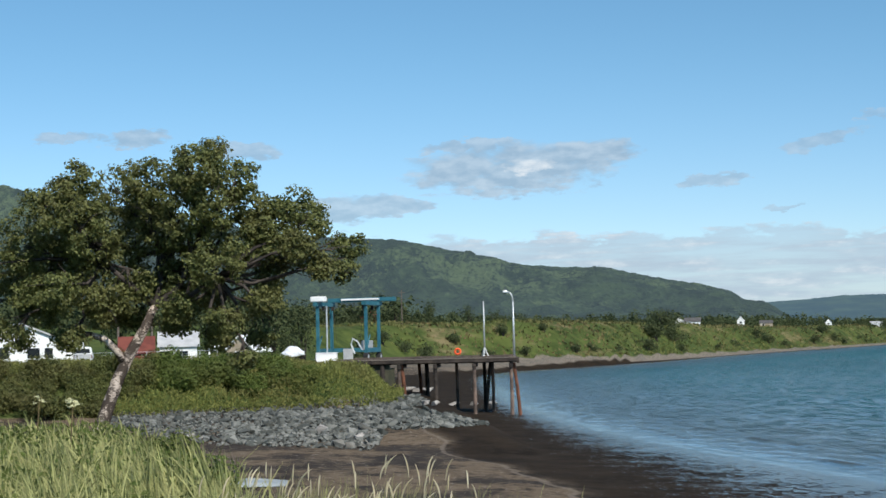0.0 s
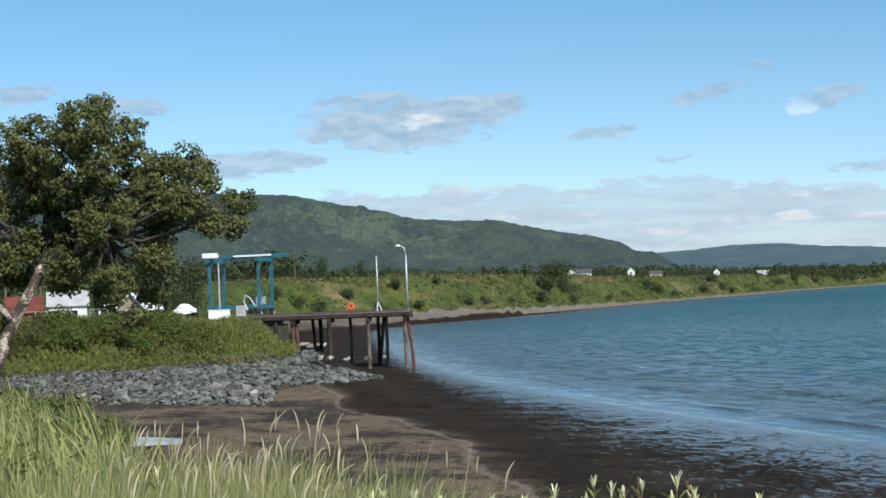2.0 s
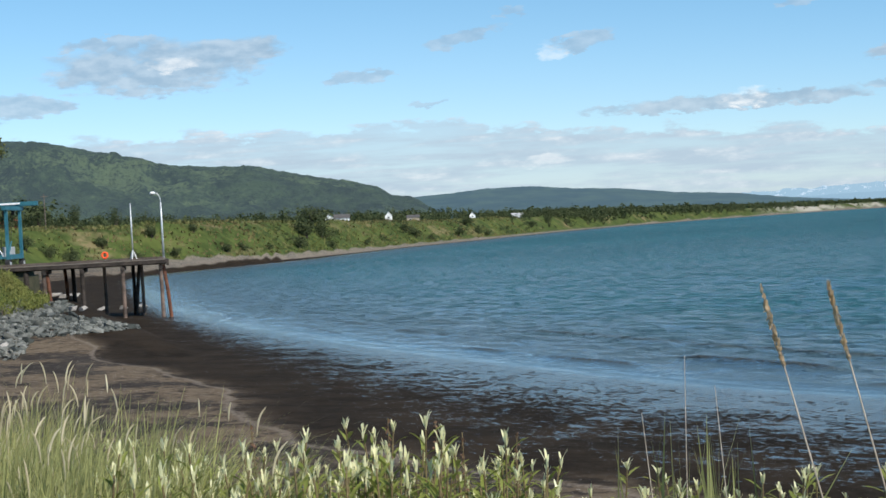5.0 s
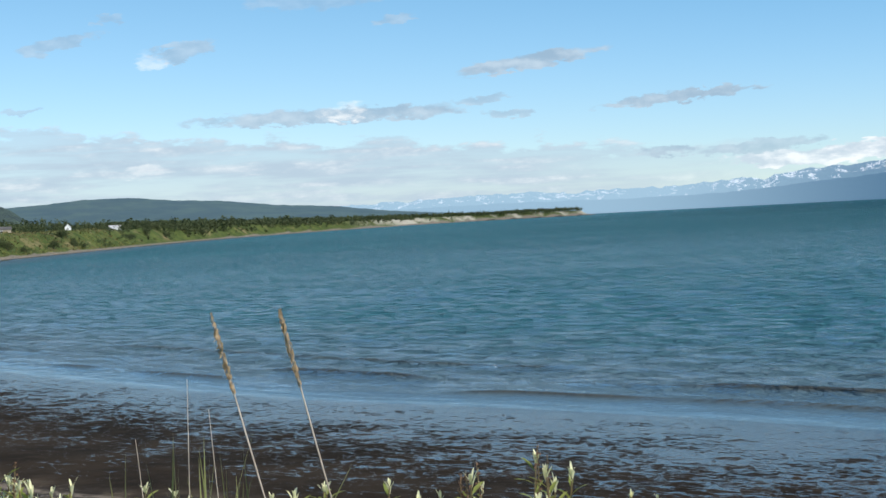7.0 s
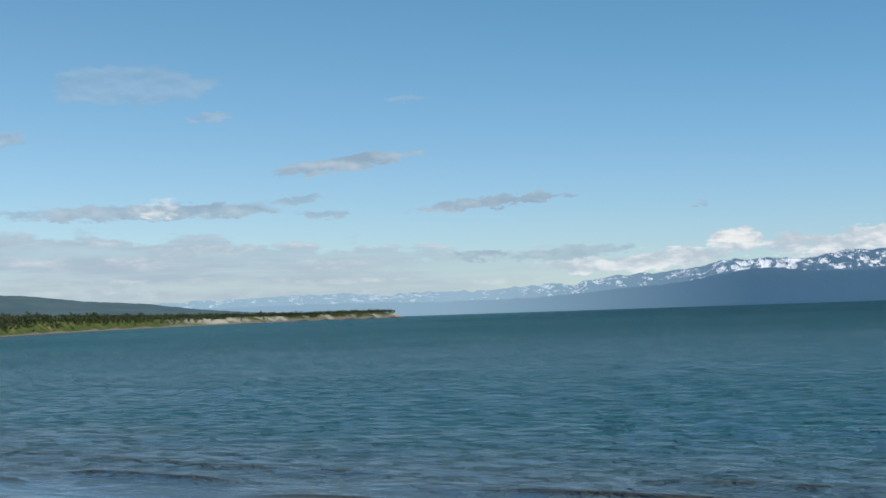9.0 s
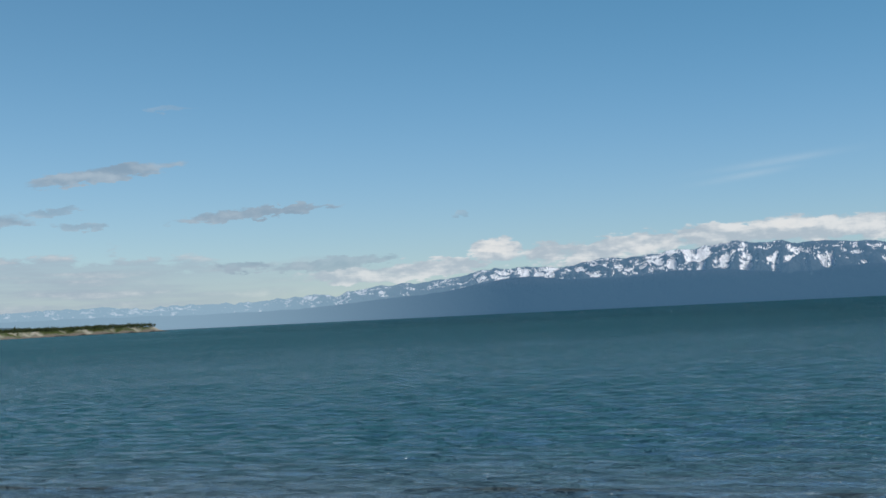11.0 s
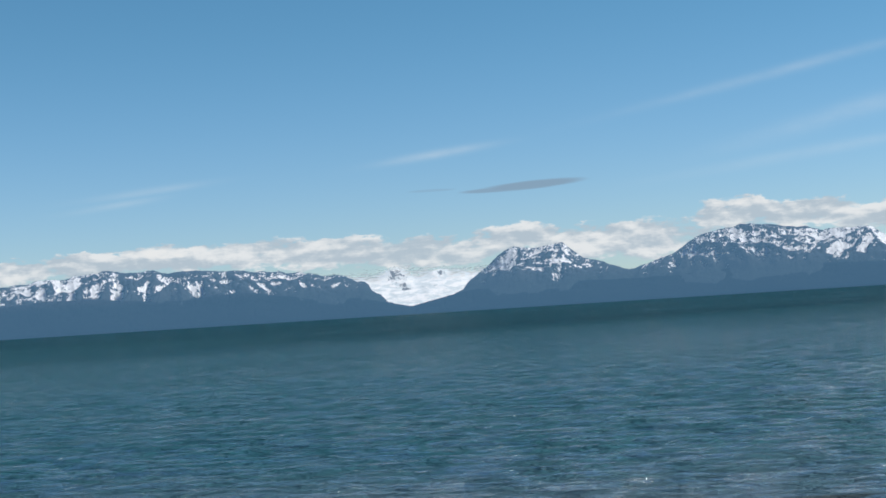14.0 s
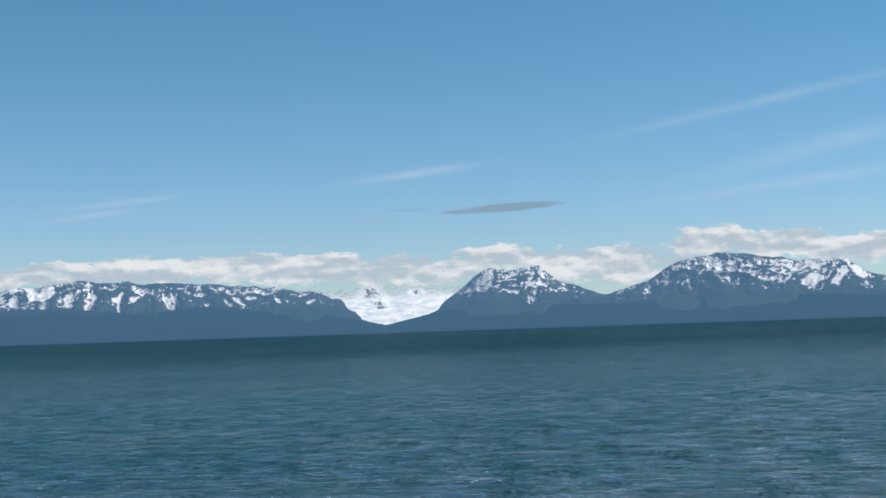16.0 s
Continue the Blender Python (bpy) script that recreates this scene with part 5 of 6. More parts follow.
veg_patch("mound_plants", 70000, (-50, -6), (112, 150), lambda x, y: (toe_off(x, y) > -1.2) & (toe_off(x, y) < 17) & ((x > -31) | (toe_off(x, y) > 8)), 0.34, MOUND_LEAF, "rank green grass and herbs covering the mound", 1.4, 0.3, 1.15, 5)
veg_patch("yard_grass", 26000, (-62, -12), (135, 200), lambda x, y: toe_off(x, y) > 9, 0.5, MOUND_LEAF, "rough grass of the yard behind the mound", 2.0, 0.18, 0.7, 6)


# ---- growth on and behind the far bluff
fr = np.random.default_rng(31)
woods_pts, woods_face, woods_size, spruce_pts, spruce_size = [], [], [], [], []


def wood_tree(x, y, z, h, spruce=False):
    k = 32 if spruce else 72 if y < 800 else 44 if y < 1200 else 20
    if spruce:
        t = fr.random(k) ** 0.8
        a = fr.uniform(0, 6.28, k)
        rad = 0.24 * h * (1 - t) * (0.6 + 0.5 * fr.random(k))
        p = np.stack([x + rad * np.cos(a), y + rad * np.sin(a), z + h * (0.06 + 0.94 * t)], -1)
        spruce_pts.append(p)
        spruce_size.append(0.26 * h * (1.05 - t))
    else:
        lob = [(fr.normal() * 0.17 * h, fr.normal() * 0.17 * h, h * fr.uniform(0.28, 0.68), 0.25 * h, 0.24 * h) for _ in range(4)]
        p = []
        for lx_, ly_, lz_, rx_, rz_ in lob:
            d = unit(fr.normal(size=(k // 4, 3))) * (0.35 + 0.65 * fr.random((k // 4, 1)))
            p.append(np.array([x + lx_, y + ly_, z + lz_]) + d * np.array([rx_, rx_, rz_]))
            woods_face.append(1.2 * d + np.array([0, 0, 0.5]) + 0.4 * fr.normal(size=d.shape))
        p = np.concatenate(p)
        woods_pts.append(p)
        woods_size.append(fr.uniform(0.065, 0.13, len(p)) * h * (1.2 if y < 800 else 1.5 if y < 1200 else 2.5))


cand_az, cand_r = fr.uniform(-20, 30.5, 15000), np.exp(fr.uniform(math.log(400), math.log(2900), 15000))
cx_, cy_ = cand_r * np.sin(np.radians(cand_az)), cand_r * np.cos(np.radians(cand_az))
cb = toe_off(cx_, cy_)
cz = land(cx_, cy_)[0]
patch = fbm(cx_ / 120, cy_ / 120, 3, 77)
for x, y, z, b, r, pn, a in zip(cx_, cy_, cz, cb, cand_r, patch, cand_az):
    far_end = a > 14
    near_edge = 36 if not far_end else 9
    if b < near_edge or r > 1500 and b > 260:
        continue
    if b < 130 and a < 12 and pn < 0.58 - 0.16 * (b / 130):
        continue
    h = fr.choice([3.5, 4.5, 5.5, 6.0, 7.0, 9.5]) * fr.uniform(0.8, 1.15) * (1 + 0.12 * (r > 900)) * (0.8 if a > 20 else 1.0)
    wood_tree(x, y, z - 0.3, h * (1.3 if r > 2000 else 1), fr.random() < (0.05 if b > 60 else 0.015))
ma_, mr_ = fr.uniform(15, 30.3, 7000), fr.uniform(1000, 3080, 7000)
mx0, my0 = mr_ * np.sin(np.radians(ma_)), mr_ * np.cos(np.radians(ma_))
mb0, mz0 = toe_off(mx0, my0), land(mx0, my0)[0]
for x, y, z, b in zip(mx0, my0, mz0, mb0):
    if 5 < b < 70:
        wood_tree(x, y, z - 0.3, fr.uniform(4.0, 8.5))
# close wood along the crest of the bluff out to the point
crest = [(278, 1055), (463, 1437), (782, 1938), (1150, 2490), (1580, 2684)]
seg = fr.integers(0, 4, 2600)
sh = fr.random(2600)
ca, cbb = np.array(crest)[seg], np.array(crest)[seg + 1]
way_ = unit(cbb - ca)
off_ = fr.uniform(9, 46, 2600)[:, None]
cp = ca + (cbb - ca) * sh[:, None] + np.stack([-way_[:, 1], way_[:, 0]], -1) * off_
cz2, cb2 = land(cp[:, 0], cp[:, 1])[0], toe_off(cp[:, 0], cp[:, 1])
for (x, y), z, b in zip(cp, cz2, cb2):
    if b > 8:
        wood_tree(x, y, z - 0.4, fr.uniform(5.0, 8.5) * (1.0 if y < 2300 else 1.15), fr.random() < 0.2)
sa_, sr_ = fr.uniform(11.5, 30, 9000), np.exp(fr.uniform(math.log(650), math.log(3050), 9000))
sx0, sy0 = sr_ * np.sin(np.radians(sa_)), sr_ * np.cos(np.radians(sa_))
sb0, sz0 = toe_off(sx0, sy0), land(sx0, sy0)[0]
sp0 = fbm(sx0 / 45, sy0 / 45, 3, 91)
for x, y, z, b, pn, a in zip(sx0, sy0, sz0, sb0, sp0, sa_):
    if 2 < b < 24 and pn > (0.52 if a < 12.5 else 0.34) and not (a > 24 and b < 12):
        wood_tree(x, y, z - 0.4, fr.uniform(2.8, 5.2))
na_, nr_ = fr.uniform(-9, 13, 5200), fr.uniform(390, 900, 5200)
nx0, ny0 = nr_ * np.sin(np.radians(na_)), nr_ * np.cos(np.radians(na_))
nb0, nz0 = toe_off(nx0, ny0), land(nx0, ny0)[0]
np0 = fbm(nx0 / 22, ny0 / 22, 3, 97)
for x, y, z, b, pn in zip(nx0, ny0, nz0, nb0, np0):
    if (2.5 < b < 15 or 36 < b < 60) and pn > (0.59 if b < 19 else 0.52):
        wood_tree(x, y, z - 0.4, fr.uniform(1.6, 3.4) * (1.0 if b < 19 else 1.35))
p, s = np.concatenate(woods_pts), np.concatenate(woods_size)
tagged(new("woods", leaf_mesh("woods", p, s, FAR_LEAF, fr, 0.75, face=np.concatenate(woods_face))), "mixed green woodland on the flat land behind the bluff", "woods", kind="stuff")
# rough grass tufts on the near stretch of the bluff
ta, tr_ = fr.uniform(-9, 15, 60000), fr.uniform(385, 1000, 60000)
tx_, ty_ = tr_ * np.sin(np.radians(ta)), tr_ * np.cos(np.radians(ta))
tb_ = toe_off(tx_, ty_)
ok = (tb_ > 0.3) & (tb_ < 30)
tx_, ty_ = tx_[ok], ty_[ok]
c = np.stack([tx_, ty_, land(tx_, ty_)[0] + 0.25], -1)
tagged(new("bluff_grass", leaf_mesh("bluff_grass", c, fr.uniform(0.6, 1.8, len(c)), BLUFF_LEAF, fr, 0.5, 1.2)), "rough green and straw-coloured grass on the bluff", "grass", kind="stuff")
p, s = np.concatenate(spruce_pts), np.concatenate(spruce_size)
tagged(new("spruces", leaf_mesh("spruces", p, s, SPRUCE_LEAF, fr, 0.6)), "scattered dark pointed spruces among the woodland", "spruces", kind="stuff")
# single bushes on the face of the bluff
for sa, sb, ss in ((-3.2, 3, 4.0), (-2.1, 7, 3.4), (-1.0, 3, 3.0), (-0.3, 9, 3.6), (0.5, 2, 3.2), (1.2, 10, 2.8), (2.4, 3, 3.0), (2.9, 4, 2.6), (3.9, 3, 2.2), (5.0, 3, 5.0), (5.3, 7, 7.5), (5.55, 12, 9.0), (5.85, 8, 6.5), (6.2, 2, 3.2),
                   (7.5, 3, 2.4), (8.9, 9, 5.2), (9.3, 5, 4.4), (9.9, 3, 3.2), (10.9, 4, 5.0), (11.2, 10, 5.5), (11.6, 5, 4.6), (12.0, 2, 3.4), (13.6, 6, 5.0), (14.2, 8, 5.5), (14.9, 6, 5.0), (15.6, 8, 6), (16.2, 6, 6), (17, 8, 6), (18, 7, 6), (-4.0, 5, 3.4), (-4.8, 8, 3.8)):
    # walk out along the bearing until the toe of the bluff is passed
    dd = np.arange(300, 1900, 2.0)
    vx, vy = at(sa, 1.0)
    bb = toe_off(dd * vx, dd * vy)
    hitn = int(np.argmax(bb > sb))
    place_shrub(FAR_SHRUB, dd[hitn] * vx, dd[hitn] * vy, ss, "rounded green alder bush on the grassy bluff", name="alder_bush", category="bush", group="bushes on the bluff", high=ss * 0.95)
# trees round the yard
for sa, sd, ss, hh in ((-8.9, 178, 6.5, 8.0), (-9.6, 186, 6.0, 8.5), (-10.5, 190, 7, 9.5), (-7.7, 190, 4.6, 6.2), (-12.6, 192, 7, 9), (-14.2, 195, 7.5, 10), (-16.0, 200, 7, 9.5), (-18.0, 200, 8, 10), (-5.6, 215, 5, 6), (-8.3, 172, 3.4, 4.2), (-11.0, 160, 2.8, 3.2), (-9.35, 160, 3.0, 3.6), (-3.0, 455, 6.0, 7.0), (-1.6, 470, 5.0, 5.6), (-4.3, 440, 6.0, 6.5), (-0.6, 480, 4.0, 4.4), (-5.4, 300, 6.0, 6.0)):
    x, y = at(sa, sd)
    place_shrub(TALL_TREE, x, y, ss, "leafy green tree beside the yard houses", name="yard_tree", category="tree", group="trees round the yard", high=hh)

# ---------------------------------------------------------------- houses


def window(parent, x0, x1, z0, z1, y, frame_mat=None):
    w = part("window", box(x0 - 0.08, x1 + 0.08, y - 0.06, y - 0.005, z0 - 0.08, z1 + 0.08), frame_mat or WHITE_PAINT, parent)
    part("pane", box(x0, x1, y - 0.075, y - 0.064, z0, z1), GLASS, w)


def house(az, dist, wide, deep, eave, peak, wall, roof, label, turn=0.0, gable=True, windows=(), door=None, name="house", dz=0.0, over=0.3):
    """A gabled house; gable=True turns a gable end to the bay."""
    x, y = at(az, dist)
    ob = thing(name, (x, y, ground_z(x, y) + dz), label, "house", turn=-az + turn)
    w, d = wide / 2, deep / 2
    if gable:
        part("wall", prism([(-w, -0.4), (w, -0.4), (w, eave), (0, peak), (-w, eave)], -d, d), wall, ob)
        k = (peak - eave) / w
        for sgn in (-1, 1):
            e = w + over
            part("roof", prism([(0, peak + 0.02), (sgn * e, peak + 0.02 - k * e), (sgn * e, peak + 0.2 - k * e), (0, peak + 0.2)], -d - over, d + over), roof, ob)
    else:
        part("wall", box(-w, w, -d, d, -0.4, eave), wall, ob)
        bm = bmesh.new()
        v = [bm.verts.new(c) for c in ((-w - over, -d - over, eave - 0.05), (w + over, -d - over, eave - 0.05), (w + over, d + over, eave - 0.05), (-w - over, d + over, eave - 0.05), (-w - over, 0, peak), (w + over, 0, peak))]
        for f in ((0, 1, 5, 4), (2, 3, 4, 5), (0, 4, 3), (1, 2, 5), (3, 2, 1, 0)):
            bm.faces.new([v[i] for i in f])
        bmesh.ops.recalc_face_normals(bm, faces=bm.faces)
        part("roof", bm, roof, ob)
    for x0, x1, z0, z1 in windows:
        window(ob, x0, x1, z0, z1, -d)
    if door:
        dr = part("door", box(door, door + 0.95, -d - 0.06, -d - 0.005, 0.0, 2.05), TAN, ob)
        part("door_handle", box(door + 0.8, door + 0.86, -d - 0.1, -d - 0.064, 0.98, 1.04), GALV, dr)
    return ob


white_house = house(-17.9, 166, 9.4, 8, 2.5, 4.4, WHITE_PAINT, PALE_ROOF, "white boarded house with a pale gabled roof", windows=((0.9, 2.1, 0.9, 1.9), (2.6, 3.4, 0.9, 1.9), (-2.2, -0.9, 0.9, 2.0)), door=-3.4)
part("bay", prism([(4.75, -0.3), (6.5, -0.3), (6.5, 2.2), (6.2, 2.75), (5.7, 2.95), (5.1, 2.75), (4.75, 2.2)], -4.2, -1.6), WHITE_PAINT, white_house, "white rounded porch")
house(-13.75, 172, 3.4, 4, 1.1, 2.9, DARK_RED, RED_ROOF, "small dark red shed with a bright red roof", gable=False, name="shed")
grey_house = house(-12.25, 176, 4.0, 6, 1.8, 3.5, WHITE_PAINT, PALE_ROOF, "white cottage with a pale metal roof and dark windows", gable=False, windows=((-2.2, -0.9, 0.5, 1.3), (-0.2, 1.0, 0.5, 1.3)))
boat_shed = house(-9.75, 160, 3.0, 3.6, 1.6, 3.0, TAN, WHITE_PAINT, "small shed with white barge boards and brown boards", name="shed", windows=((-0.5, 0.5, 0.6, 1.4),), turn=-25)
shelter = thing("open_shelter", (*at(-10.6, 160), ground_z(*at(-10.6, 160))), "white open shelter with a low sloping roof", "shelter", turn=10)
for lx_ in (-1.5, 1.2):
    for ly_ in (-1, 1):
        part("post", box(lx_ - 0.09, lx_ + 0.09, ly_ - 0.09, ly_ + 0.09, -0.2, 1.75), WHITE_PAINT, shelter)
part("roof", prism([(-1.9, 1.7), (1.6, 2.3), (1.6, 2.42), (-1.9, 1.82)], -1.4, 1.4), WHITE_PAINT, shelter)
part("crate", box(-0.6, 0.5, -0.7, 0.5, -0.1, 1.1, bevel=0.03), TAN, shelter, "tan wooden crate under the roof")

# tarpaulin-covered heap
hx, hy = at(-8.15, 150)
heap = thing("covered_boat", (hx, hy, ground_z(hx, hy) - 0.05), "small boat under a white tarpaulin at the yard edge", "boat")
bm = bmesh.new()
bmesh.ops.create_uvsphere(bm, u_segments=20, v_segments=12, radius=1.0)
for v in bm.verts:
    f = 1 + 0.16 * (noise.noise(v.co * 2.3) + 0.5 * noise.noise(v.co * 5.1))
    v.co = Vector((v.co.x * 1.2 * f, v.co.y * 0.9 * f, max(v.co.z, -0.25) * (0.72 + 0.12 * math.cos(3 * v.co.x)) * f + 1.3 + 0.16 * v.co.x))
part("tarpaulin", bm, TARP, heap)
part("keel", box(-1.1, 1.1, -0.12, 0.12, 0.86, 1.14), TIMBER, heap)
for kx_ in (-0.7, 0.7):
    part("cradle_block", box(kx_ - 0.15, kx_ + 0.15, -0.7, 0.7, 0.0, 0.856, bevel=0.02), TIMBER, heap)

# parked pickup
kx, ky = at(-15.62, 163)
truck = thing("pickup_truck", (kx, ky, ground_z(kx, ky)), "parked dark pickup with a white cargo cap, seen from behind", "car", turn=14)
part("body", prism([(-0.92, 0.45), (0.92, 0.45), (0.95, 0.8), (0.93, 1.12), (-0.93, 1.12), (-0.95, 0.8)], -2.5, 2.5), GREY_PAINT, truck)
part("cap", prism([(-0.88, 1.124), (0.88, 1.124), (0.8, 1.7), (0.66, 1.86), (-0.66, 1.86), (-0.8, 1.7)], -2.45, -0.3), WHITE_PAINT, truck, "white cargo cap")
part("rear_window", prism([(-0.7, 1.22), (0.7, 1.22), (0.62, 1.66), (-0.62, 1.66)], -2.48, -2.455), GLASS, truck)
part("cab", prism([(-0.86, 1.124), (0.86, 1.124), (0.72, 1.8), (-0.72, 1.8)], -0.28, 1.3), GREY_PAINT, truck)
part("bumper", box(-0.9, 0.9, -2.62, -2.51, 0.42, 0.6, bevel=0.02), GALV, truck)
for sx in (-1, 1):
    part("tail_light", box(sx * 0.86 - 0.06, sx * 0.86 + 0.06, -2.54, -2.505, 0.75, 1.0), RED_ROOF, truck)
    for wy_ in (-1.55, 1.6):
        wh = part("wheel", tube([(sx * 0.82 - 0.12, wy_, 0.36), (sx * 0.82 + 0.12, wy_, 0.36)], 0.36, 16), TYRE, truck)
        part("rim", tube([(sx * 0.82 - 0.13, wy_, 0.36), (sx * 0.82 + 0.13, wy_, 0.36)], 0.2, 10), GALV, wh)

# wire fence before the yard
fence = thing("fence", (*at(-13.4, 158), ground_z(*at(-13.4, 158))), "low galvanised wire fence in front of the yard", "fence", turn=13.4)
for k in range(9):
    part("post", tube([(-7 + 1.75 * k, 0, -0.3), (-7 + 1.75 * k, 0, 1.45)], 0.035, 8), GALV, fence)
for z in (0.5, 1.42):
    part("rail", tube([(-7, 0, z), (7, 0, z)], 0.022, 6), GALV, fence)
for k in range(6):
    part("wire", tube([(-7, 0, 0.15 + 0.2 * k), (7, 0, 0.15 + 0.2 * k)], 0.008, 4), GALV, fence)


def pole_line(az, dist, high, label, wood=True):
    x, y = at(az, dist)
    ob = thing("utility_pole", (x, y, ground_z(x, y)), label, "utility pole", group="utility poles")
    part("pole", tube([(0, 0, -0.4), (0, 0, high)], [0.16, 0.11], 10), WEATHERED if wood else GALV, ob)
    part("cross_arm", box(-0.9, 0.9, -0.06, 0.06, high - 0.7, high - 0.55), WEATHERED, ob)


pole_line(-14.4, 182, 9.8, "grey wooden utility pole behind the yard")
pole_line(-13.2, 184, 10.6, "grey wooden utility pole behind the yard")
pole_line(-4.05, 420, 9.0, "grey wooden utility pole on the far flat")

# houses on the far bluff


def far_house(az, back, wide, deep, eave, peak, wall, roof, label, gable=False, windows=()):
    dd = np.arange(300, 2400, 2.0)
    vx, vy = at(az, 1.0)
    bb = toe_off(dd * vx, dd * vy)
    n = int(np.argmax(bb > back))
    house(az, float(dd[n]), wide * 0.72, deep * 0.8, eave * 0.82, peak * 0.78, wall, roof, label, gable=gable, windows=[(a * 0.7, b * 0.7, c * 0.8, d * 0.8) for a, b, c, d in windows], name="house", over=0.25)


far_house(6.15, 26, 4.5, 5, 2.6, 4.6, WHITE_PAINT, PALE_ROOF, "white house with a pale roof on the bluff", True, ((-0.7, 0.7, 0.8, 2.0),))
far_house(6.62, 27, 9.0, 7, 2.8, 5.2, WHITE_PAINT, ROOF, "long white house with a grey roof on the bluff", False, ((-3.2, -1.8, 0.9, 2.1), (0.2, 1.8, 0.9, 2.1)))
far_house(8.35, 25, 4.4, 6, 4.2, 6.6, WHITE_PAINT, WHITE_PAINT, "tall narrow white house on the bluff", True, ((-0.6, 0.6, 2.8, 3.8),))
far_house(9.25, 27, 8.6, 7, 2.4, 4.4, TAN, ROOF, "low tan house with a dark roof on the bluff", False, ((-2.6, -1.2, 0.8, 1.9),))
far_house(11.45, 32, 5.0, 6, 2.6, 5.2, WHITE_PAINT, ROOF, "small white house among bushes on the bluff", True, ((-0.6, 0.6, 0.9, 2.0),))
far_house(13.1, 30, 11, 8, 2.4, 4.8, WHITE_PAINT, PALE_ROOF, "low white house with a pale roof near the bluff edge", False, ((-3, -1, 0.8, 1.9),))
far_house(1.55, 200, 9, 7, 3, 5.5, TAN, PALE_ROOF, "pale roofed house among trees inland", False)
far_house(2.6, 170, 12, 7, 2.6, 4.4, TAN, ROOF, "long tan barn among trees inland", False)
far_house(-5.3, 60, 8, 6, 2.4, 4.4, DARK_RED, RED_ROOF, "rust red barn on the flat land", False)
far_house(-7.0, 110, 7, 6, 2.4, 4.4, GREY_PAINT, BLUE, "grey house with a blue roof on the flat land", False)
far_house(-2.8, 90, 3, 3, 1.8, 2.6, GREY_PAINT, PALE_ROOF, "small grey cabin on the green flat", False)

# ---------------------------------------------------------------- pale stones and driftwood


def rock_mesh(name, seed, mat, squash=0.75):
    r = np.random.default_rng(seed)
    bm = bmesh.new()
    for p in unit(r.normal(size=(11, 3))) * (0.8 + 0.35 * r.random((11, 1))):
        bm.verts.new((p[0], p[1] * r.uniform(0.7, 1), p[2] * squash))
    res = bmesh.ops.convex_hull(bm, input=bm.verts)
    junk = [g for g in res["geom_interior"] if isinstance(g, bmesh.types.BMVert)]
    bmesh.ops.delete(bm, geom=junk, context="VERTS")
    me = bpy.data.meshes.new(name)
    bm.to_mesh(me)
    bm.free()
    me.materials.append(mat)
    return me


for k, (bx, by, bs, bh) in enumerate(((-9.6, 168, 1.5, 0.75), (-11.3, 170, 0.8, 0.5), (-7.6, 132, 0.8, 0.45), (-8.4, 129.4, 0.7, 0.4), (-6.6, 131, 0.6, 0.4), (-13.5, 107, 0.8, 0.5), (-10.3, 103, 0.65, 0.4), (-22, 104.5, 0.45, 0.4), (-21, 103.2, 0.35, 0.3), (-4.6, 178, 0.7, 0.4), (-2.4, 182, 0.7, 0.4), (-6.6, 176, 0.9, 0.45))):
    ob = new("boulder", rock_mesh("boulder", 100 + k, PALE_STONE))
    ob.matrix_world = pose(bx, by, ground_z(bx, by) + bh * 0.45, rz=37 * k) @ Matrix.Diagonal((bs, bs * 0.8, bh, 1))
    tagged(ob, "pale angular boulder lying on the stony shore", "boulder", "pale boulders")
ob = new("grey_slab", rock_mesh("grey_slab", 222, SLAB, 0.3))
ox, oy = at(-9.6, 72)
ob.matrix_world = pose(ox, oy, ground_z(ox, oy) + 0.16, rz=20) @ Matrix.Diagonal((1.9, 1.7, 0.7, 1))
tagged(ob, "pale blue-grey flat slab lying on the sand", "slab")

# ---------------------------------------------------------------- foreground
gr = np.random.default_rng(41)


def blades(name, x, y, z0, height, width, mat, label, lean=0.35, seed=0, wind=(-0.25, 0.05)):
    """Narrow curved blades of three sections."""
    r = np.random.default_rng(seed)
    n = len(x)
    a = r.uniform(0, 6.28, n)
    ln = np.abs(r.normal(size=n)) * lean
    dx_, dy_ = np.cos(a) * ln + wind[0] * r.random(n), np.sin(a) * ln + wind[1]
    f = r.uniform(0, 6.28, n)
    sx, sy = np.cos(f) * width / 2, np.sin(f) * width / 2
    vs = []
    for t, wf in ((0.0, 1.0), (0.4, 0.9), (0.75, 0.6)):
        cx0, cy0, cz0 = x + dx_ * height * t ** 2, y + dy_ * height * t ** 2, z0 + height * (t - 0.22 * ln * t ** 2)
        vs += [np.stack([cx0 - sx * wf, cy0 - sy * wf, cz0], -1), np.stack([cx0 + sx * wf, cy0 + sy * wf, cz0], -1)]
    tip = np.stack([x + dx_ * height, y + dy_ * height, z0 + height * (1 - 0.22 * ln)], -1)
    vs.append(tip)
    V = np.stack(vs, 1).reshape(-1, 3)
    q = np.arange(n)[:, None] * 7
    F = np.concatenate([q + k for k in ([0, 1, 3], [0, 3, 2], [2, 3, 5], [2, 5, 4], [4, 5, 6])])
    return tagged(new(name, mesh_of(name, V, F, mat)), label, "grass", kind="stuff"), tip


n = 42000
ga, grr = gr.uniform(-23, -0.5, n), np.exp(gr.uniform(math.log(3.6), math.log(66), n))
ok = grr < bank_edge(ga) + 2.2
ok &= (gr.random(n) < np.clip(1.0 - (ga + 3.5) / 5, 0.10, 1)) & (gr.random(n) < smooth(fbm(ga / 0.9, np.log(grr) * 6, 3, 66), 0.25, 0.6) + 0.12)
ga, grr = ga[ok], grr[ok]
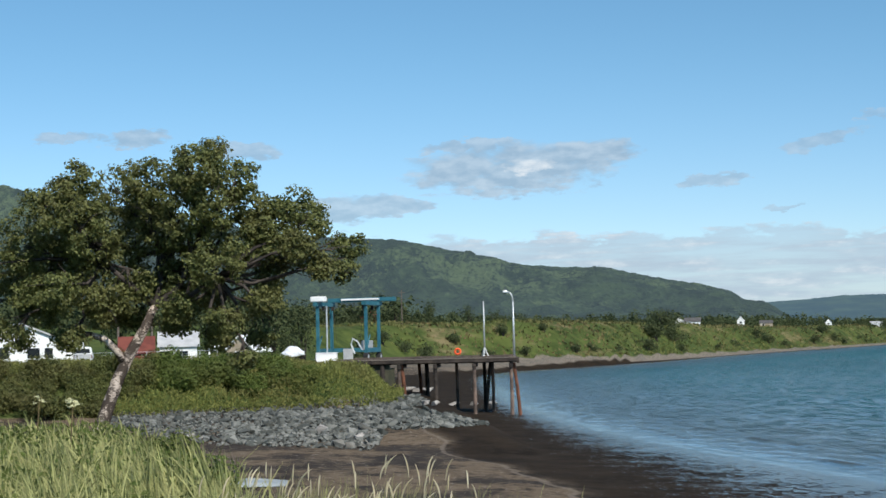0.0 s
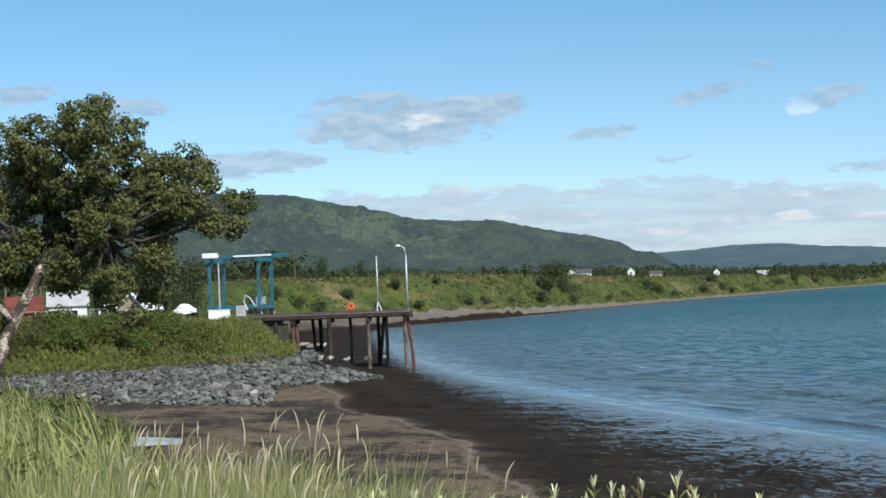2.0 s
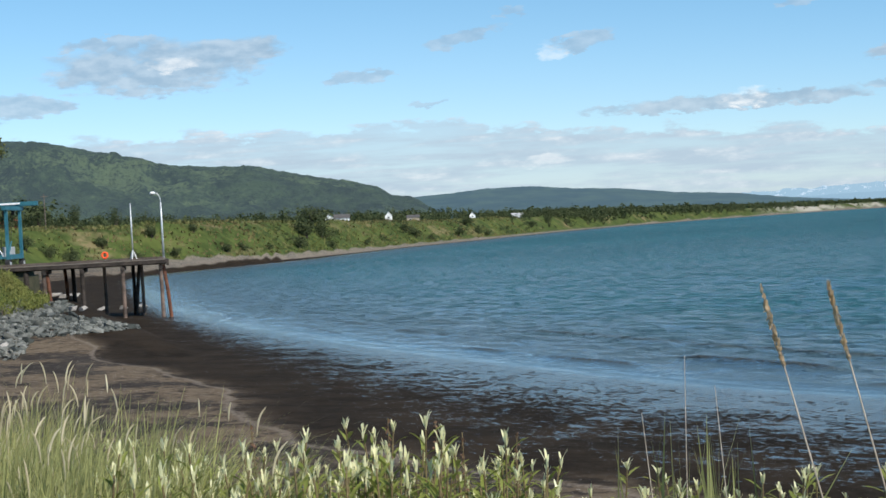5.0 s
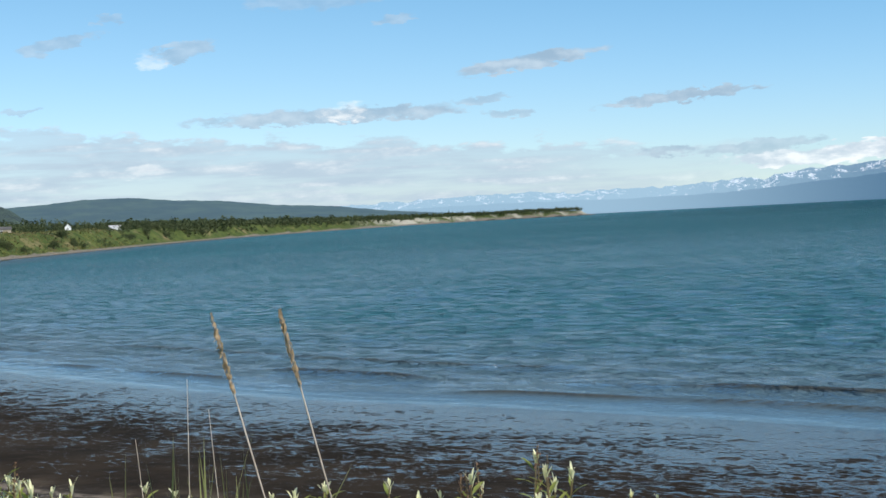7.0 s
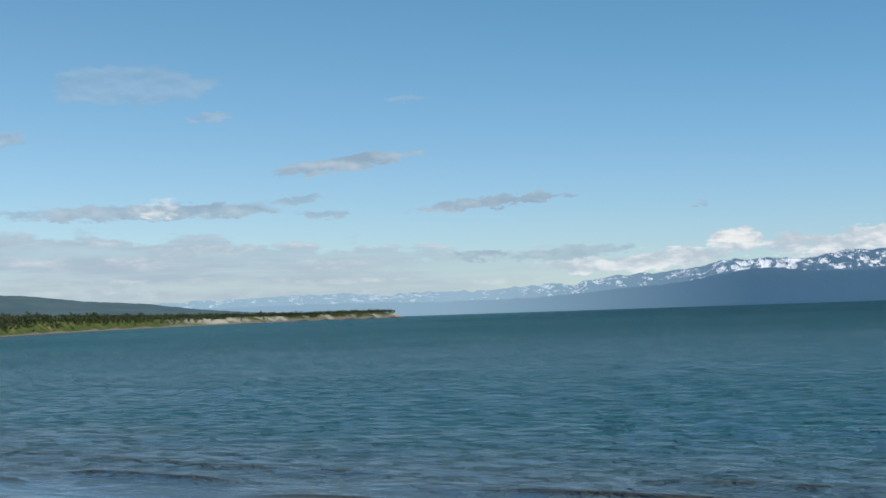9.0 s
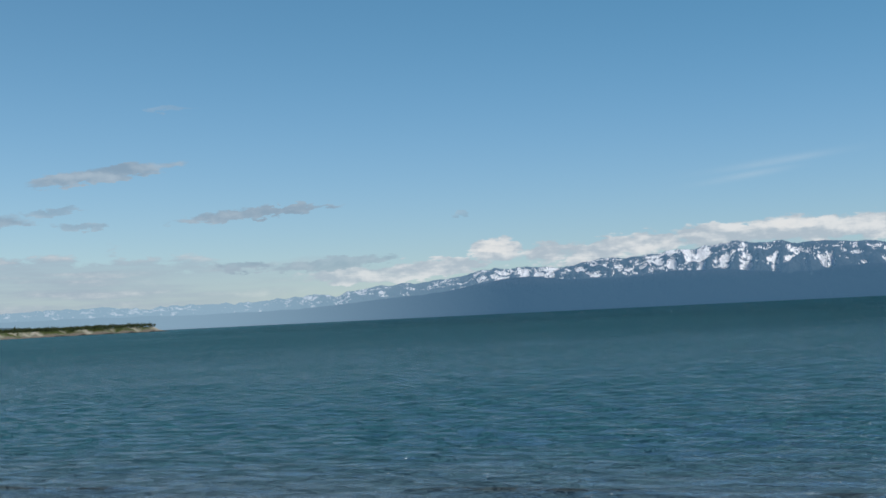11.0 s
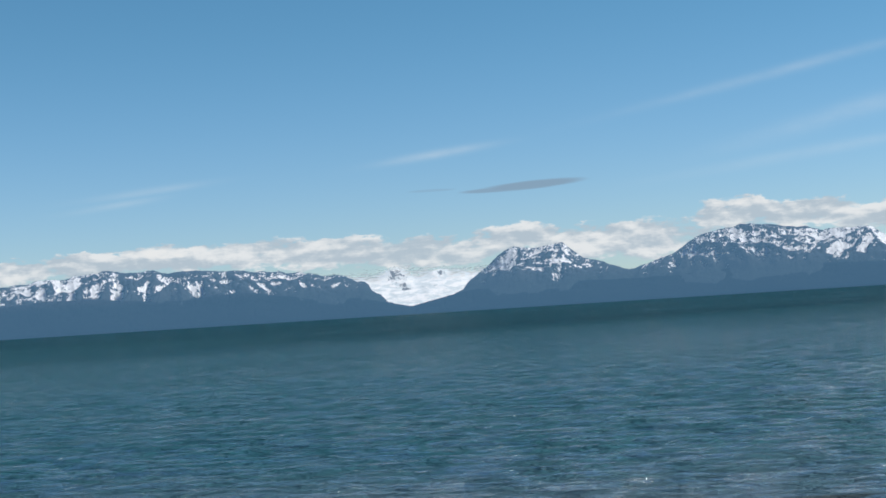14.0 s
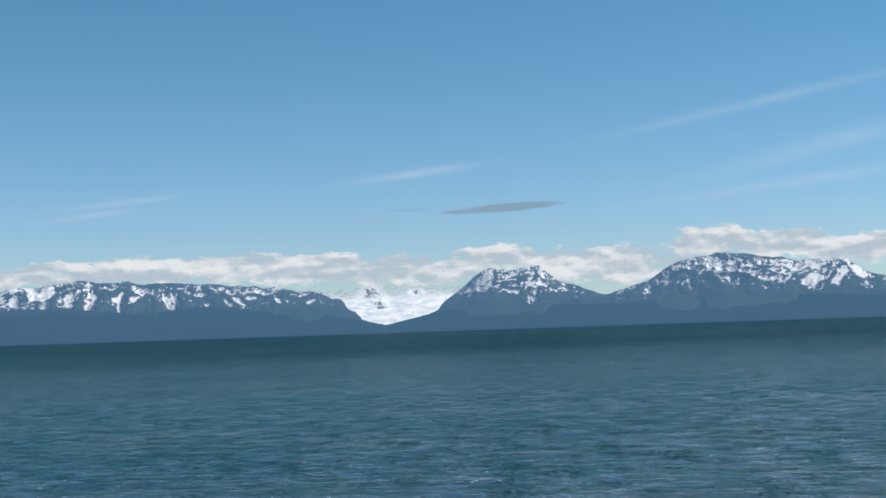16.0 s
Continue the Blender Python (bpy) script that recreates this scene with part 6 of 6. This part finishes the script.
gx_, gy_ = grr * np.sin(np.radians(ga)), grr * np.cos(np.radians(ga))
gz_ = land(gx_, gy_)[0]
hgt = gr.uniform(0.4, 0.95, len(ga)) * (0.35 + 1.15 * fbm(gx_ / 1.1, gy_ / 1.1, 2, 3))
blades("beach_grass", gx_, gy_, gz_ - 0.03, hgt, 0.008 + 0.0012 * grr, GRASS, "tall yellow-green beach grass on the near bank", 0.5, 1)

n = 30000
ha, hr = gr.uniform(-23, -6, n), np.exp(gr.uniform(math.log(5.0), math.log(48), n))
hx0, hy0 = hr * np.sin(np.radians(ha)), hr * np.cos(np.radians(ha))
ok = (hr < bank_edge(ha) + 1.5) & (fbm(hx0 / 2.0, hy0 / 2.0, 3, 61) > 0.47)
hx0, hy0, hr = hx0[ok], hy0[ok], hr[ok]
c = np.stack([hx0, hy0, land(hx0, hy0)[0] + gr.uniform(0.1, 0.62, len(hx0))], -1)
tagged(new("bank_herbs", leaf_mesh("bank_herbs", c, gr.uniform(0.05, 0.11, len(c)) * (0.7 + 0.03 * hr), SHRUB_LEAF, gr, 0.45, 0.6)), "low leafy green herbs among the beach grass", "plants", kind="stuff")

# the thick clump close to the eye
n = 11000
ga, grr = gr.uniform(-15, 2.2, n), gr.uniform(4.3, 8.2, n)
ok = (grr < bank_edge(ga) + 0.6) & (gr.random(n) < np.clip(1.15 - (ga + 4) / 5.5, 0.1, 1)) & (fbm(ga / 1.7, grr / 1.2, 2, 12) > 0.30)
ga, grr = ga[ok], grr[ok]
gx_, gy_ = grr * np.sin(np.radians(ga)), grr * np.cos(np.radians(ga))
gz_ = land(gx_, gy_)[0]
top_el = np.interp(ga, [-15, -10, -6, -2, 2.2], [-5.2, -5.5, -5.7, -6.4, -7.7]) + gr.normal(size=len(ga)) * 1.1 - 0.2
blades("tall_grass", gx_, gy_, gz_ - 0.03, np.clip(EYE.z + grr * np.tan(np.radians(top_el)) - gz_, 0.4, 1.2), gr.uniform(0.006, 0.012, len(ga)), GRASS, "thick bright yellow-green grass close by", 0.42, 2, (0.12, 0.0))

# seed heads above the grass
n = 230
ga, grr = np.where(gr.random(n) < 0.9, gr.uniform(-12, -3.8, n), gr.uniform(-3.8, 3.5, n)), gr.uniform(4.6, 8.0, n)
ok = grr < bank_edge(ga) + 1.0
ga, grr = ga[ok], grr[ok]
gx_, gy_ = grr * np.sin(np.radians(ga)), grr * np.cos(np.radians(ga))
gz_ = land(gx_, gy_)[0]
_, tips = blades("seed_stalks", gx_, gy_, gz_, gr.uniform(0.82, 1.18, len(ga)) - 0.02 * np.clip(ga + 3, 0, 9), np.full(len(ga), 0.004), STRAW, "thin straw stalks among beach grass", 0.25, 5, (0.12, 0.0))
heads = bmesh.new()
for t in tips:
    side, long = float(0.16 + 0.22 * gr.normal()), float(gr.uniform(0.08, 0.13))
    q, dy0 = Vector(t), float(0.25 * gr.normal())
    curve = [q + Vector((side * long * k * (0.35 + 0.65 * k), dy0 * long * k, long * k * (1 - 0.25 * k))) for k in (-0.15, 0.1, 0.35, 0.6, 0.8, 1.0)]
    tube(curve, [0.0010, 0.0028, 0.0036, 0.0032, 0.0022, 0.0006], 6, heads)
me = bpy.data.meshes.new("seed_heads")
heads.to_mesh(me)
heads.free()
me.materials.append(STRAW)
tagged(new("seed_heads", me), "pale drooping seed heads of beach grass", "grass", kind="stuff")

# blades beside the tall stalks
n = 170
ga, grr = np.concatenate([gr.normal(18.5, 1.3, 90), gr.uniform(12, 36, 80)]), gr.uniform(3.9, 5.6, n)
gx_, gy_ = grr * np.sin(np.radians(ga)), grr * np.cos(np.radians(ga))
blades("bank_grass", gx_, gy_, land(gx_, gy_)[0] - 0.02, gr.uniform(0.55, 0.95, n) * np.where(np.arange(n) < 90, 1.18, 0.85), gr.uniform(0.009, 0.017, n), GRASS, "loose tall grass blades on the bank edge", 0.12, 9, (0.0, 0.0))


def tall_stalk(az_top, el_top, az_foot, dist, head_len, label):
    fx, fy = at(az_foot, dist)
    z0 = ground_z(fx, fy)
    topx, topy = at(az_top, dist)
    topz = EYE.z + dist * math.tan(radians(el_top))
    ob = thing("grass_stalk", (fx, fy, z0), label, "grass stalk", "tall grass stalks")
    tip = Vector((topx - fx, topy - fy, topz - z0))
    knee = Vector((tip.x * 0.40 + (0.008 if head_len else -0.012), tip.y * 0.42, tip.z * 0.5))
    part("stem", tube([(0, 0, -0.02), knee, tip.lerp(knee, 0.3), tip], [0.0026, 0.0022, 0.0018, 0.0011] if head_len else [0.0018, 0.0016, 0.0013, 0.0008], 6), STALK, ob)
    r = np.random.default_rng(int(az_top * 100))
    if head_len:
        d = np.array((tip - knee).normalized())
        k = int(head_len * 900)
        s = r.random(k)[:, None]
        rad = 0.0056 * np.sin(np.pi * np.clip(s * 0.9 + 0.08, 0, 1)) ** 0.7
        p = np.array(tip) - d * head_len * (1 - s) + unit(r.normal(size=(k, 3))) * rad
        part("seed_head", leaf_mesh("seed_head", p, r.uniform(0.010, 0.018, k), TALL_HEAD, r, 0.30, 2.6), TALL_HEAD, ob, "ripe brown seed head")


tall_stalk(21.12, -3.15, 26.0, 3.3, 0.175, "tall ripe grass stalk with a brown seed head")
tall_stalk(23.50, -3.10, 28.0, 3.38, 0.17, "tall ripe grass stalk with a brown seed head")
tall_stalk(18.5, -5.45, 18.35, 5.0, 0.0, "thin bare dry grass stalk")
tall_stalk(19.5, -6.6, 20.4, 4.6, 0.0, "thin bare dry grass stalk")
tall_stalk(16.8, -7.5, 17.9, 4.6, 0.0, "thin bare dry grass stalk")


DOCK = leafy("dock_seed", (0.13, 0.07, 0.045), (0.30, 0.18, 0.11), (0.20, 0.12, 0.08), 3.0, 0.8)


def plant_variant(seed):
    r = np.random.default_rng(seed)
    stem, leaf_p, tip_p = bmesh.new(), [], []
    ob = thing("willow_herb", (0, 0, 0), "leafy bank plant with silvery young leaf tips", "plant", "plants on the bank edge")
    V, F, V2, F2 = [], [], [], []

    def leaf(base, direction, length, width, store_v, store_f):
        d = Vector(direction).normalized()
        s = d.cross(Vector((0, 0, 1))).normalized() * width
        up = s.cross(d).normalized() * width * 0.35
        b = len(store_v)
        pts_ = [base, base + d * length * 0.4 + s + up, base + d * length * 0.75 + s * 0.7 + up * 0.4 - Vector((0, 0, length * 0.05)), base + d * length - Vector((0, 0, length * 0.16)),
                base + d * length * 0.75 - s * 0.7 + up * 0.4 - Vector((0, 0, length * 0.05)), base + d * length * 0.4 - s + up, base + d * length * 0.5]
        store_v.extend(pts_)
        store_f.extend([(b, b + 1, b + 6), (b + 1, b + 2, b + 6), (b + 2, b + 3, b + 6), (b + 3, b + 4, b + 6), (b + 4, b + 5, b + 6), (b + 5, b, b + 6)])

    for sgn in range(int(r.integers(2, 5))):
        hgt_ = r.uniform(0.72, 1.0)
        foot = Vector((r.normal() * 0.07, r.normal() * 0.07, -0.03))
        top = foot + Vector((r.normal() * 0.08, r.normal() * 0.08, hgt_))
        tube([foot, foot.lerp(top, 0.5) + Vector((r.normal() * 0.015, r.normal() * 0.015, 0)), top], [0.006, 0.005, 0.003], 5, stem)
        count = int(r.integers(30, 42))
        for i in range(count):
            t = 0.25 + 0.72 * i / count
            a = i * 2.4 + r.normal() * 0.3
            lift_ = 0.15 + 0.85 * t ** 5 + r.normal() * 0.2
            leaf(foot.lerp(top, t), (math.cos(a), math.sin(a), lift_), r.uniform(0.06, 0.10), r.uniform(0.0062, 0.0098), V, F)
        for i in range(int(r.choice([0, 0, 5, 7, 9]))):
            a = i * 0.9 + r.normal() * 0.3
            out = r.uniform(0.08, 0.42)
            leaf(top - Vector((0, 0, 0.035 * r.random())), (out * math.cos(a), out * math.sin(a), 1.0), r.uniform(0.035, 0.075), r.uniform(0.0035, 0.0055), V2, F2)
    part("stem", stem, PLANT_STEM, ob)
    tagged(part("leaf_spray", mesh_of("leaf_spray", [tuple(v) for v in V], F, PLANT_LEAF, False), PLANT_LEAF, ob), kind="stuff")
    tagged(part("tip_spray", mesh_of("tip_spray", [tuple(v) for v in V2], F2, SILVER_LEAF, False), SILVER_LEAF, ob, "silvery upright young leaves"), kind="stuff")
    return ob


variants = [plant_variant(60 + k) for k in range(7)]
spots = []
for i in range(225):
    a = float(gr.uniform(-3.5, 12.5)) if i < 140 else float(gr.uniform(12.5, 36))
    if float(fbm(np.array([a / 1.3]), np.array([0.0]), 2, 71)[0]) > 0.36:
        spots.append((a, float(gr.uniform(4.2, 6.4))))
for i in range(7):
    spots.append((float(gr.uniform(-18, -5)), float(gr.uniform(5.5, 8.5))))
for i, (a, dist) in enumerate(spots):
    x, y = at(a, dist)
    z0 = ground_z(x, y)
    top_el = float(np.interp(a, [-18, -8, -4, 0, 3, 8, 10, 12.5, 20, 25, 29, 32, 36], [-4.6, -5.8, -6.9, -7.2, -7.0, -6.9, -7.3, -8.4, -9.2, -9.6, -9.0, -8.6, -9.6])) - abs(float(gr.normal())) * 0.8
    tall = max(0.25, EYE.z + dist * math.tan(radians(top_el)) - z0)
    m = pose(x, y, z0, rz=float(gr.uniform(0, 360)))
    ob = variants[i] if i < len(variants) else copy_thing(variants[i % len(variants)], m)
    ob.matrix_world = m
    ob.scale = (1.0, 1.0, tall)

# dry dock stalks among the plants
for da_, dd_, dh_ in ((9.6, 4.9, -7.4), (10.2, 4.7, -7.9), (11.3, 5.0, -8.0), (7.4, 5.2, -7.2), (3.0, 5.3, -7.0), (29.0, 4.6, -9.3), (29.5, 4.9, -9.0), (31.5, 4.7, -8.5), (31.8, 4.8, -8.9), (27.9, 4.7, -9.5)):
    x, y = at(da_, dd_)
    z0 = ground_z(x, y)
    tall = EYE.z + dd_ * math.tan(radians(dh_)) - z0
    ob = thing("dock_stalk", (x, y, z0), "dry reddish-brown dock stalk with clustered seeds", "plant", "dry dock stalks")
    bend_ = float(gr.normal() * 0.06)
    part("stem", tube([(0, 0, -0.02), (bend_ * 0.4, 0, tall * 0.5), (bend_, 0.01, tall)], [0.004, 0.003, 0.0015], 6), PLANT_STEM, ob)
    s_ = gr.random((90, 1))
    p_ = np.array([[bend_, 0.01, tall]]) * (1 - 0.34 * s_) + gr.normal(size=(90, 3)) * np.array([0.007, 0.007, 0.004]) * (0.4 + s_)
    tagged(part("seed_cluster", leaf_mesh("seed_cluster", p_, 0.011, DOCK, gr, 0.8), DOCK, ob, "reddish-brown seed cluster"), kind="stuff")

# white umbels over the bushes on the near bank
for k in range(3):
    ua, ud = float(gr.uniform(-19, -15.4)), float(gr.uniform(24, 40))
    ux_, uy_ = at(ua, ud)
    ob = thing("cow_parsnip", (ux_, uy_, ground_z(ux_, uy_)), "tall cow parsnip with flat white flower heads", "plant", "flowering plants in the grass")
    part("stem", tube([(0, 0, -0.05), (0.05, 0, 0.7), (0.08, 0.02, 1.25)], [0.018, 0.014, 0.01], 6), PLANT_STEM, ob)
    fl = np.concatenate([np.array([0.08 + 0.10 * math.cos(j * 1.26), 0.02 + 0.10 * math.sin(j * 1.26), 1.2 + 0.2 * gr.random()]) + gr.normal(size=(24, 3)) * np.array([0.03, 0.03, 0.012]) for j in range(5)])
    tagged(part("flower_head", leaf_mesh("flower_head", fl, 0.03, SILVER_LEAF, gr, 0.9), SILVER_LEAF, ob, "flat white flower head"), kind="stuff")

# ---------------------------------------------------------------- riprap: the stones one by one, last in the file
riprap = tagged(new("riprap"), "bank of grey angular armour stones below the mound", "riprap", kind="structure")
riprap.matrix_world = pose(-14, 112, 1.6)
sr = np.random.default_rng(53)
shapes = [rock_mesh("stone", 300 + k, STONE) for k in range(14)]
n = 17500
sx_, sy_ = sr.uniform(-33, 1, n), sr.uniform(94, 146, n)
sb_ = toe_off(sx_, sy_)
edge_low = np.interp(sx_, [-33, -28, -24, -18, -10, -5, -1.5, 1], [120, 109, 104.5, 101.5, 98.5, 98, 101, 108])
keep = (sx_ < -0.8) & ((sy_ < np.interp(sx_, [-33, -14, -11, -0.8], [200, 134, 128, 112])) | (sb_ > -3.0)) & (sb_ < 0.8) & (sy_ > edge_low + sr.normal(size=n) * 0.8) & ((sx_ < -9) | (sb_ > -15 + 0.0 * sx_))
sx_, sy_, sb_ = sx_[keep], sy_[keep], sb_[keep]
sz_ = land(sx_, sy_)[0]
size = np.exp(sr.normal(math.log(0.205), 0.40, len(sx_))) * np.where(sx_ < -20, 0.72, 1.0)
size = np.clip(size, 0.12, 0.6)
near = np.argsort(sy_ + 0.5 * np.abs(sx_ + 10))
loose_v, loose_f, base = [], [], 0
picked = set(near[np.argsort(-size[near[:700]])][:300].tolist())
rock_np = []
for me in shapes:
    me.calc_loop_triangles()
    co = np.zeros(len(me.vertices) * 3)
    me.vertices.foreach_get("co", co)
    tri = np.zeros(len(me.loop_triangles) * 3, np.int32)
    me.loop_triangles.foreach_get("vertices", tri)
    rock_np.append((co.reshape(-1, 3), tri.reshape(-1, 3)))
for i in range(len(sx_)):
    k = int(sr.integers(len(shapes)))
    m = pose(sx_[i] + 14, sy_[i] - 112, sz_[i] - 1.6 + size[i] * 0.28, *(sr.uniform(-28, 28, 2)), sr.uniform(0, 360)) @ Matrix.Diagonal((size[i] * sr.uniform(0.8, 1.25), size[i], size[i] * sr.uniform(0.6, 1.0), 1))
    if i in picked:
        ob = new("stone", shapes[k])
        ob.parent = riprap
        ob.matrix_local = m
    else:
        mm = np.array(m)
        co, tri = rock_np[k]
        loose_v.append(co @ mm[:3, :3].T + mm[:3, 3])
        loose_f.append(tri + base)
        base += len(co)
ob = new("loose_stones", mesh_of("loose_stones", np.concatenate(loose_v), np.concatenate(loose_f), STONE_LOOSE))
ob.parent = riprap
tagged(ob, "smaller grey broken stones between the boulders", kind="stuff")
